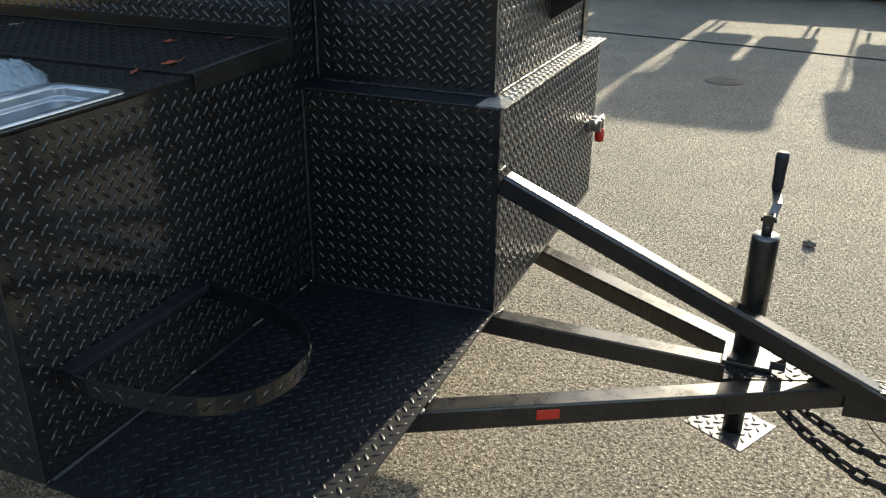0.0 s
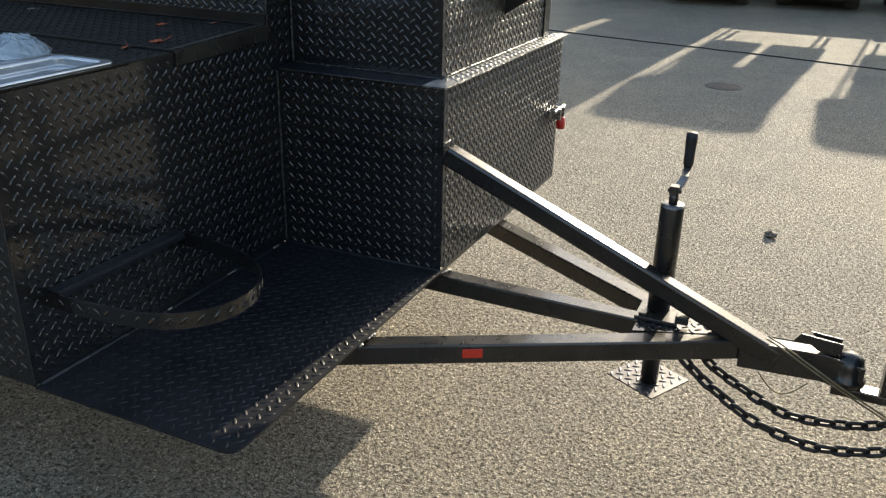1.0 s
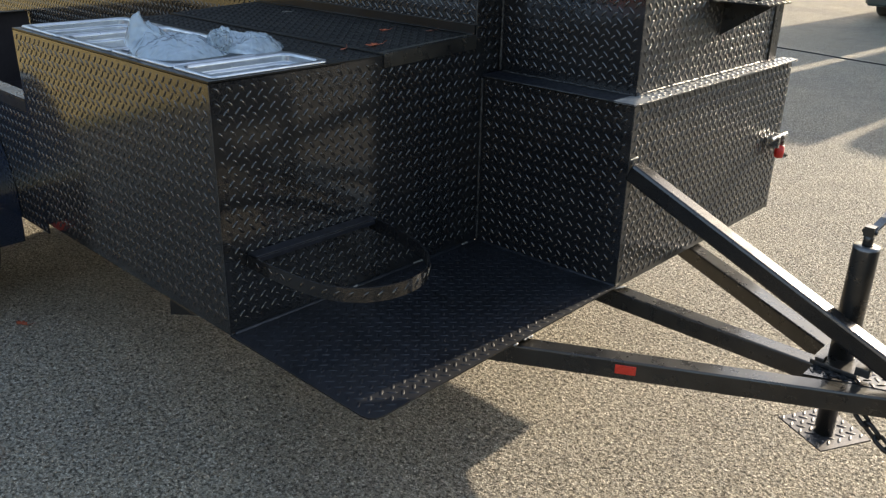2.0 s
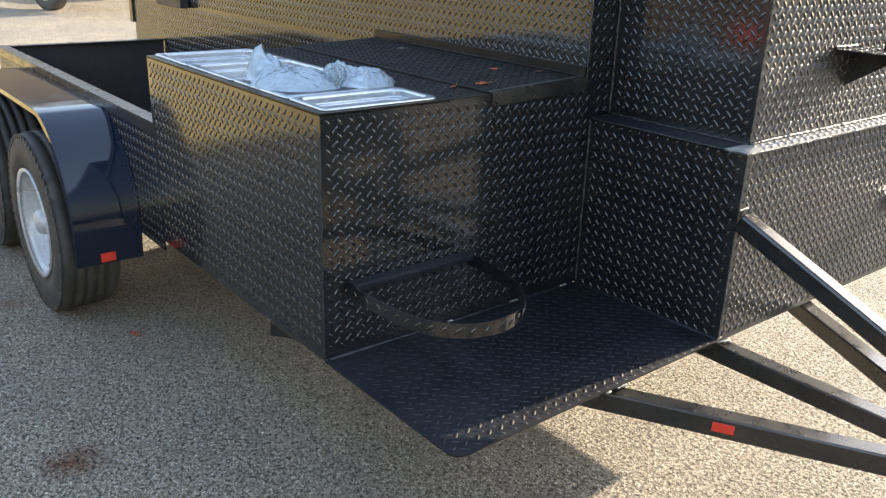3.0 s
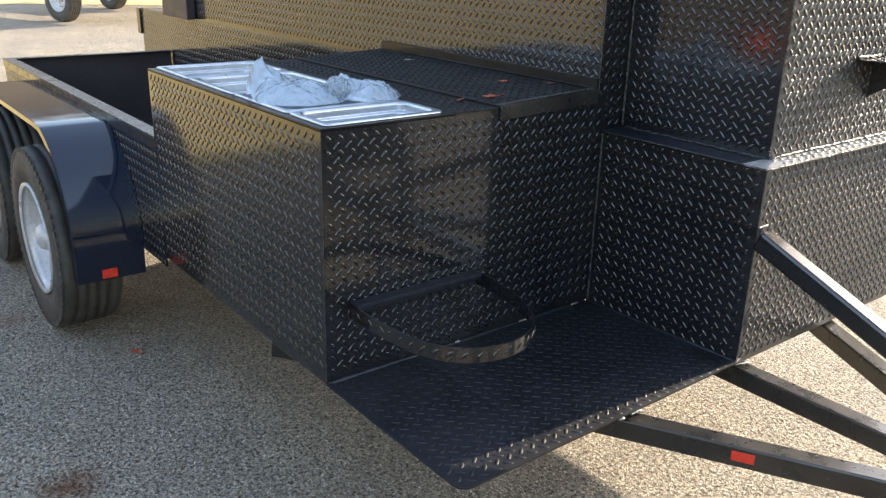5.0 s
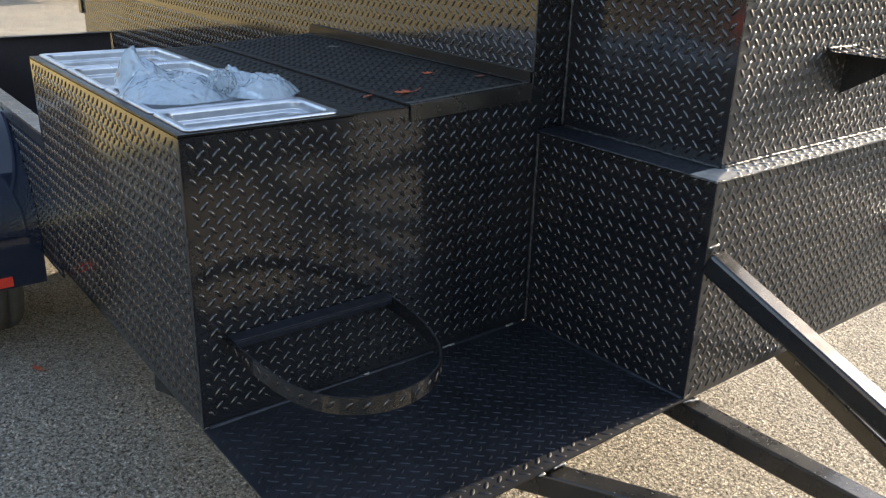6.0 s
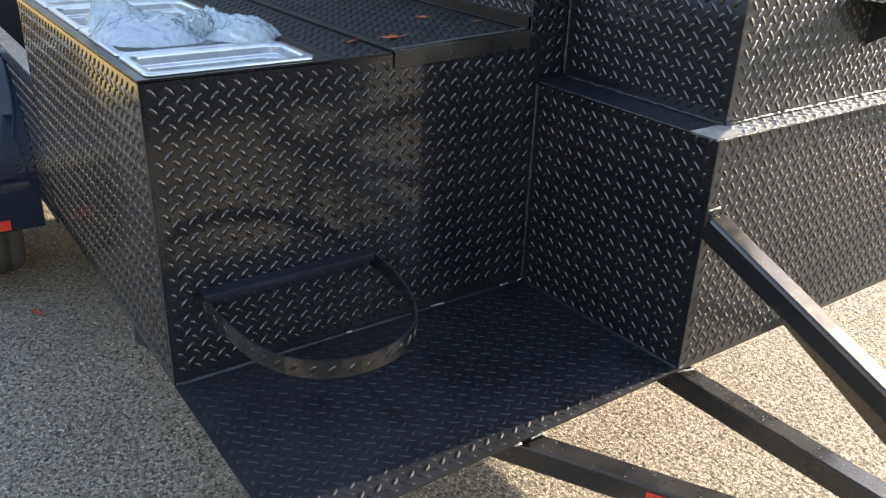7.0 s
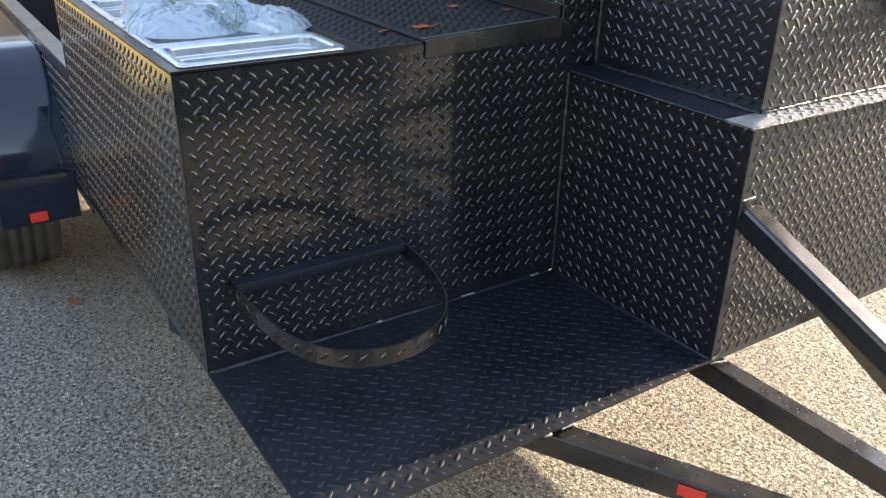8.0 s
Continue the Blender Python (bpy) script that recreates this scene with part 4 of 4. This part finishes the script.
def drape(s, centre, size, seed, ridge=0.5, peaks=(), rings=46, sides=120):
    """A loose heap of thin film: a low dome of one sheet with sharp folds and pulled-up tips."""
    c, v = Vector(centre), []
    off = Vector((seed * 7.3, seed * 3.1, seed * 1.7))
    for i in range(rings + 1):
        q = i / rings
        for j in range(sides):
            w = 2 * math.pi * j / sides
            d = Vector((math.cos(w), math.sin(w), 0))
            edge = 1 + 0.22 * noise.noise(d * 1.1 + off) + 0.09 * noise.noise(d * 4.0 + off)
            u = Vector((d.x * q * edge, d.y * q * edge, 0))
            a = 1 - 2.2 * abs(noise.noise(u * 1.6 + off))
            b = 1 - 2.2 * abs(noise.noise(u * 3.7 + off * 2))
            e = 1 - 2.2 * abs(noise.noise(u * 8.0 + off * 3))
            h = max(0.0, 1 - q ** 3.2) * (0.62 + ridge * (0.5 * a + 0.3 * b + 0.14 * e))
            x, y, z = u.x * size[0], u.y * size[1], max(h, 0.0) * size[2]
            for px, py, wide, tall in peaks:
                k = max(0.0, 1 - math.hypot(x - px, (y - py)) / wide)
                z += tall * k ** 1.4 * (0.8 + 0.35 * b)
                x += (px - x) * 0.35 * k
            x += 0.012 * noise.noise(u * 5 + off) * (1 - q)
            y += 0.012 * noise.noise(u * 5 - off) * (1 - q)
            v.append(c + Vector((x, y, z)))
    f = [(i * sides + j, (i + 1) * sides + j, (i + 1) * sides + (j + 1) % sides, i * sides + (j + 1) % sides) for i in range(1, rings) for j in range(sides)]
    f.append(tuple(sides + j for j in range(sides)))
    return s.add(v, f, True)


def wad(s, centre, radius, seed, rings=30, sides=48):
    """A tight ball of wound film with many small folds."""
    c, v, off = Vector(centre), [], Vector((seed, 2.0, 5.0))
    for i in range(rings + 1):
        th = math.pi * i / rings
        for j in range(sides):
            ph = 2 * math.pi * j / sides
            d = Vector((math.sin(th) * math.cos(ph), math.sin(th) * math.sin(ph), math.cos(th)))
            k = 1 + 0.16 * (0.5 - 2 * abs(noise.noise(d * 2.4 + off))) + 0.06 * (0.5 - 2 * abs(noise.noise(d * 6 + off)))
            v.append(c + d * radius * k)
    f = [(i * sides + j, (i + 1) * sides + j, (i + 1) * sides + (j + 1) % sides, i * sides + (j + 1) % sides) for i in range(rings) for j in range(sides)]
    return s.add(v, f, True)


bag = single("plastic_bag", drape(Shape(), (-0.340, 0.120, TOP + 0.0045), (0.130, 0.107, 0.052), 1.0, 0.36, [(-0.058, -0.062, 0.07, 0.072)]), FILM, "crumpled clear plastic bag lying across the pans", "bag")
part("bag_fold", drape(Shape(), (-0.258, 0.283, TOP + 0.0065), (0.076, 0.080, 0.044), 3.0, 0.42, [(-0.055, -0.045, 0.05, 0.042)], 36, 90), FILM, bag)
part("bag_lining", drape(Shape(), (-0.345, 0.12, TOP + 0.004), (0.10, 0.09, 0.026), 6.0, 0.7, (), 30, 80), FILM, bag)
part("bag_knot", wad(Shape(), (-0.272, 0.205, TOP + 0.030), 0.030, 4.0), WOUND, bag, "tightly wound ball of clear plastic")


# ---- leaves, stones, cable and cover ----
def leaf(at, size, turn, mat, label, tilt=12.0, curl=0.5):
    """A dry leaf, its edges rolled up along the midrib, with a stalk."""
    pts = [(-1, 0), (-0.6, 0.32), (-0.3, 0.26), (0, 0.46), (0.3, 0.3), (0.55, 0.36), (0.7, 0.16), (1, 0), (0.7, -0.14), (0.5, -0.32), (0.2, -0.3), (-0.05, -0.42), (-0.3, -0.25), (-0.6, -0.28)]

    def rolled(x, y):
        w = y * 2.4 * curl * 2
        r = 1 / (2.4 * curl * 2)
        return (x, r * math.sin(w) + 0.06 * math.sin(4 * x), r * (1 - math.cos(w)) + 0.22 * curl * x * x)

    v = [rolled(x * q, y * q) for q in (0.5, 1.0) for x, y in pts] + [rolled(0, 0)]
    k = len(pts)
    f = [(2 * k, i, (i + 1) % k) for i in range(k)] + [(i, i + k, (i + 1) % k + k, (i + 1) % k) for i in range(k)]
    s = Shape().add(v, f, True)
    s.tube([rolled(0.9, 0), (1.4, 0.12, 0.2), (1.9, 0.3, 0.42)], 0.03, 5)
    m = Matrix.Translation(at) @ Matrix.Rotation(radians(turn), 4, "Z") @ Matrix.Rotation(radians(tilt), 4, "X") @ Matrix.Diagonal((size, size, size, 1))
    s.v = [tuple(m @ Vector(p)) for p in s.v]
    ob = single("leaf", s, mat, label, "leaf", "fallen leaves")
    md = ob.modifiers.new("sheet", "SOLIDIFY")
    md.thickness = 0.0006
    return ob


LID = TOP + 0.0135
leaf((-0.117, 0.471, TOP + 0.004), 0.021, 120, LEAF, "curled dry red leaf on the black lid", -14, 0.3)
leaf((-0.097, 0.552, LID - 0.006), 0.023, 75, LEAF, "half-rolled dry red leaf on the black lid", 8, 0.55)
leaf((-0.243, 0.725, LID + 0.001), 0.014, 60, LEAF, "small curled red leaf with its stalk on the black lid", 25, 0.8)
leaf((-0.133, 0.803, LID + 0.005), 0.017, 80, LEAF_DARK, "flat dark dry leaf beside the hinge", 6, 0.3)
leaf((-0.74, 0.751, LID + 0.002), 0.013, 45, PALE_LEAF, "small pale flake on the black lid", 10, 0.6)
leaf((-1.20, -0.075, 0.004), 0.028, 20, LEAF, "dry red leaf on the asphalt", 10, 0.5)


def stone(at, size, seed):
    s, v = Shape(), []
    rings, sides = 8, 12
    for i in range(rings + 1):
        th = math.pi * i / rings
        for j in range(sides):
            ph = 2 * math.pi * j / sides
            d = Vector((math.sin(th) * math.cos(ph), math.sin(th) * math.sin(ph), math.cos(th)))
            k = 1 + 0.45 * noise.noise(d * 1.4 + Vector((seed, 0, 0)))
            v.append(Vector(at) + Vector((d.x * size * k, d.y * size * 0.8 * k, (d.z * 0.5 + 0.4) * size * k)))
    f = [(i * sides + j, (i + 1) * sides + j, (i + 1) * sides + (j + 1) % sides, i * sides + (j + 1) % sides) for i in range(rings) for j in range(sides)]
    s.add(v, f, False)
    return single("stone", s, STONE, "loose grey stone on the asphalt", "stone", "loose stones")


stone((1.243, 2.673, 0), 0.028, 1.0)
stone((1.9, 3.2, 0), 0.014, 3.0)
stone((-0.25, 3.95, 0), 0.02, 4.0)

s = Shape()
line = []
for k in range(181):
    x = -6.5 + 12.5 * k / 180
    line.append((x, 7.62 - 0.17 * (x + 0.0) + 0.07 * noise.noise(Vector((x * 0.8, 3.0, 0))) + 0.025 * noise.noise(Vector((x * 4.0, 1.0, 0))), 0.006))
s.tube(line, 0.006, 8)
single("ground_cable", s, CABLE, "black cable lying across the asphalt", "cable")

s = Shape().turned([(0.0, 0.004), (0.135, 0.004), (0.142, 0.003), (0.146, -0.01)], (0.612, 5.843, 0), Z, 40)
for k in range(4):
    s.turned([(0.03 + 0.028 * k, 0.004), (0.035 + 0.028 * k, 0.0055), (0.04 + 0.028 * k, 0.004)], (0.612, 5.843, 0), Z, 32)
single("manhole_cover", s, IRON, "dark cast-iron cover flush in the asphalt", "manhole cover")

# ---- hitch bar that the trailer hangs on ----
hitch = thing("ball_mount", (1.6, 0.889, 0.3), "steel ball mount under the trailer coupler", "hitch")
s = Shape().prism([(1.485, 0.868, 0.338), (1.62, 0.868, 0.338), (1.62, 0.910, 0.338), (1.485, 0.910, 0.338)], (0, 0, -0.022))
s.box((1.585, 0.866, 0.3385), (1.62, 0.912, 0.41))
s.box((1.585, 0.866, 0.4105), (2.2, 0.912, 0.455))
part("shank", moved(s, shift_coupler), SATIN, hitch, "square black shank", bevel=0.003)
s = Shape().turned([(0.0, 0.336), (0.02, 0.336), (0.02, 0.345), (0.024, 0.352), (0.025, 0.365), (0.0, 0.39)], (1.512, 0.889, 0), Z, 24)
part("ball", moved(s, shift_coupler), CHROME, hitch)


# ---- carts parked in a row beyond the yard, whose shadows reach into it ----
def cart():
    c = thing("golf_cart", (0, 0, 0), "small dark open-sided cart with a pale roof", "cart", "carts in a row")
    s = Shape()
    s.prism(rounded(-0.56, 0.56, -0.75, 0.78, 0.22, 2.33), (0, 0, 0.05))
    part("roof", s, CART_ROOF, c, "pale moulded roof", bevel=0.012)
    for x in (-0.47, 0.47):
        part("roof_post", Shape().tube([(x, -0.62, 0.85), (x * 1.02, -0.58, 2.33)], 0.019, 10), SATIN, c)
        part("roof_post", Shape().tube([(x, 0.62, 0.85), (x * 1.02, 0.45, 2.33)], 0.019, 10), SATIN, c)
    s = Shape()
    s.prism([(-0.55, -0.72, 0.17), (-0.55, 1.15, 0.17), (-0.55, 1.15, 0.62), (-0.55, 0.75, 0.82), (-0.55, 0.55, 0.82), (-0.55, 0.35, 0.42), (-0.55, -0.25, 0.42), (-0.55, -0.3, 0.79), (-0.55, -0.72, 0.79)][::-1], (1.1, 0, 0))
    part("cart_body", s, CART, c, "dark moulded body", bevel=0.03)
    part("seat", Shape().box((-0.5, -0.29, 0.60), (0.5, 0.16, 0.80)), SEAT, c, bevel=0.03)
    part("backrest", Shape().box((-0.54, -0.62, 1.13), (-0.06, -0.52, 1.64)), SEAT, c, "padded vinyl seat back", bevel=0.04)
    part("backrest", Shape().box((0.02, -0.62, 1.13), (0.54, -0.52, 1.64)), SEAT, c, "padded vinyl seat back", bevel=0.04)
    part("rear_panel", Shape().box((-0.52, -0.66, 1.60), (0.52, -0.645, 2.32)), SEAT, c, "brown vinyl rear panel")
    for x in (-0.44, 0.44):
        for y in (-0.1, 0.85):
            at = Vector((x, y, 0.225))
            s = Shape().turned([(0.12, -0.09), (0.2, -0.095), (0.225, -0.07), (0.225, 0.07), (0.2, 0.095), (0.12, 0.09), (0.0, 0.07)], at, (1 if x > 0 else -1, 0, 0), 28)
            part("cart_wheel", s, RUBBER, c)
    return c


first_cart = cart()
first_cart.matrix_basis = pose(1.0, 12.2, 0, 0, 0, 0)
# Carts beyond x=5 are unseen, added to darken the firebox front's reflections.
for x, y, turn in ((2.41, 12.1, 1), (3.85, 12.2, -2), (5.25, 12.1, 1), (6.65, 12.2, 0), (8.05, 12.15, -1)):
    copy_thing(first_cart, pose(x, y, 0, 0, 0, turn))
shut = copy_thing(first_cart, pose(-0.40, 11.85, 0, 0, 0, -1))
shut["label"] = "small dark cart with an added sheet closing its shadow"
# Unseen sheet, wider than the cart, added to fill out its shadow.
part("shade_panel", Shape().box((-0.93, 11.19, 0.5), (0.30, 11.205, 2.32)), SEAT, shut, "brown sheet added to close the cart shadow")


# a cart at the end of the row, with an unseen sheet added to close its shadow
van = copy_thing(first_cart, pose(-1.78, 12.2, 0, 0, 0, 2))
van["label"] = "small dark end cart with an added sheet closing its shadow"
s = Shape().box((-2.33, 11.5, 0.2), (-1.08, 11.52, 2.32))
part("shade_panel", s, SEAT, van, "brown sheet added to close the end cart shadow")


# an unseen low block wall behind the carts, added to shade the far yard
s = Shape().box((-2.3, 14.6, 0), (16.0, 14.8, 1.75)).box((-2.32, 14.57, 1.75), (16.02, 14.83, 1.82))
single("added_shade_wall", s, WALL, "unseen low grey block wall added to shade the far yard", "wall", kind="structure", bevel=0.01)


# ---- other trailers parked at the back of the yard ----
def parked(at, turn, label):
    t = thing("flat_trailer", (0, 0, 0), label, "trailer", "parked trailers")
    wheel(t, (0, 0, 0.40), r=0.40, width=0.22, rim_r=0.235)
    s = Shape().box((-1.6, 0.12, 0.66), (1.6, 0.20, 0.80))
    s.box((-1.6, 0.2, 0.74), (1.6, 1.7, 0.80))
    part("trailer_frame", s, SATIN, t, "black steel frame", bevel=0.005)
    s = Shape().box((-0.62, -0.13, 0.84), (0.62, 0.12, 0.86)).box((-0.64, -0.13, 0.55), (-0.62, 0.12, 0.86)).box((0.62, -0.13, 0.55), (0.64, 0.12, 0.86))
    part("mudguard", s, SATIN, t)
    s = Shape().box((-0.72, -0.02, 0.60), (-0.66, 0.10, 0.72))
    part("tail_lamp", s, RED, t, "red tail lamp")
    t.matrix_basis = pose(*at, 0, 0, turn)
    return t


parked((-14.25, 3.1, 0), 18, "black flat trailer with silver wheel, parked")
parked((-16.9, 4.75, 0), 18, "black flat trailer with silver wheel, parked behind another")

# ---- dry grass verge round the yard ----
edge = [(-3.2, 60), (-3.2, 14.2), (-9.0, 13.6), (-14.5, 10.5), (-17.0, 7.2), (-18.5, 4.0), (-19.5, 0.0), (-20.0, -8.0), (-21.0, -60), (-120, -60), (-120, 60)]
s = Shape().prism([(x, y, 0.008) for x, y in edge][::-1], (0, 0, -0.004))
single("verge", s, VERGE, "flat dry yellow grass verge round the yard", "grass", kind="structure")


# ---- the pickup that the trailer is hitched to ----
pickup = thing("pickup_truck", (3.6, 0.889, 0), "dark pickup truck hitched to the trailer", "truck")
PY = 0.775
s = Shape().prism([(2.16, PY - 0.87, 0.36), (2.16, PY - 0.87, 1.28), (3.95, PY - 0.87, 1.30), (4.1, PY - 0.87, 1.82), (4.6, PY - 0.87, 1.88), (5.6, PY - 0.87, 1.80), (6.3, PY - 0.87, 1.22), (7.6, PY - 0.87, 1.12), (7.7, PY - 0.87, 0.38)][::-1], (0, 1.74, 0))
part("body", s, TRUCK, pickup, "dark blue-black truck body", bevel=0.05)
part("tailgate", Shape().box((2.135, PY - 0.74, 0.62), (2.158, PY + 0.74, 1.25)), TRUCK, pickup, bevel=0.01)
part("bumper", Shape().box((2.02, PY - 0.85, 0.27), (2.13, PY + 0.85, 0.58)), GRIP, pickup, "black rear bumper", bevel=0.02)
for y in (PY - 0.85, PY + 0.73):
    part("tail_lamp", Shape().box((2.14, y, 0.78), (2.165, y + 0.12, 1.18)), RED, pickup, "red tail lamp", bevel=0.01)
part("spare_wheel", Shape().turned([(0.0, 0.0), (0.3, 0.0), (0.36, 0.03), (0.37, 0.1), (0.3, 0.14), (0.0, 0.14)], (2.6, PY, 0.27), Z, 28), RUBBER, pickup)
part("rear_window", Shape().box((4.06, PY - 0.6, 1.42), (4.09, PY + 0.6, 1.74)), GLASS, pickup)
for x in (3.2, 6.7):
    for y, w in ((PY - 0.77, -1), (PY + 0.77, 1)):
        s = Shape().turned([(0.22, -0.12), (0.36, -0.125), (0.39, -0.09), (0.39, 0.09), (0.36, 0.125), (0.22, 0.12), (0.2, 0.08), (0.0, 0.07)], (x, y, 0.39), (0, w, 0), 36)
        part("wheel", s, RUBBER, pickup)

# ---- an unseen brown block far behind the trailer, added to darken low reflections ----
s = Shape().box((-52, -60, 0), (-44, 40, 10.5)).prism([(-52.4, -60.4, 10.5), (-43.6, -60.4, 10.5), (-48, -60.4, 12.2)], (0, 100.8, 0))
single("far_reflection_block", s, BROWN, "unseen long low brown block added behind the yard for reflections", "building", kind="structure")

# ---- an unseen tan block behind the camera, added for warm reflections ----
s = Shape().box((-110, -34, 0), (24, -26, 3.4)).prism([(-110.4, -34.4, 3.4), (-110.4, -25.6, 3.4), (-110.4, -30, 4.6)], (134.8, 0, 0))
single("tan_reflection_block", s, TAN, "unseen long tan block added for warm reflections in the hood", "building", kind="structure")

# ---- an unseen golden patch beside the trailer's rear end, added for gold reflections ----
s = Shape().prism([(x, y, 0.012) for x, y in [(-3.5, -0.55), (-18.0, -0.9), (-30.0, -4.0), (-30.0, -22.0), (-9.0, -22.0), (-4.2, -8.0)]], (0, 0, -0.006))
single("gold_reflection_patch", s, STRAW, "unseen flat golden patch added for gold reflections in the counter", "grass", kind="structure")

# ---- an unseen dark trailer across the lane, added to darken reflections ----
box = thing("unseen_dark_trailer", (-1.5, -5.8, 0), "unseen dark brown trailer added to darken the firebox reflections", "trailer")
part("body", Shape().box((-5.0, -7.0, 0.32), (4.2, -4.7, 2.15)), DARK_SHEET, box, "dark sheet-metal body", bevel=0.04)
# Red block added only to give the firebox side its red reflection.
part("red_reflection_block", Shape().box((-3.19, -4.7, 0.52), (-3.0, -4.675, 0.66)), RED, box, "red block added for a red reflection in the firebox", bevel=0.006)
part("roof_rail", Shape().box((-5.02, -7.02, 2.15), (4.22, -4.68, 2.20)), SATIN, box, bevel=0.01)
for x in (-2.3, -1.2):
    for y, w in ((-4.72, 1), (-6.98, -1)):
        s = Shape().turned([(0.2, -0.22), (0.33, -0.22), (0.36, -0.18), (0.36, -0.03), (0.33, 0.0), (0.22, 0.0), (0.2, -0.04), (0.0, -0.05)], (x, y, 0.36), (0, w, 0), 36)
        part("wheel", s, RUBBER, box)
part("jack_stand", Shape().tube([(4.0, -5.85, 0.0), (4.0, -5.85, 0.34)], 0.04, 12), SATIN, box)
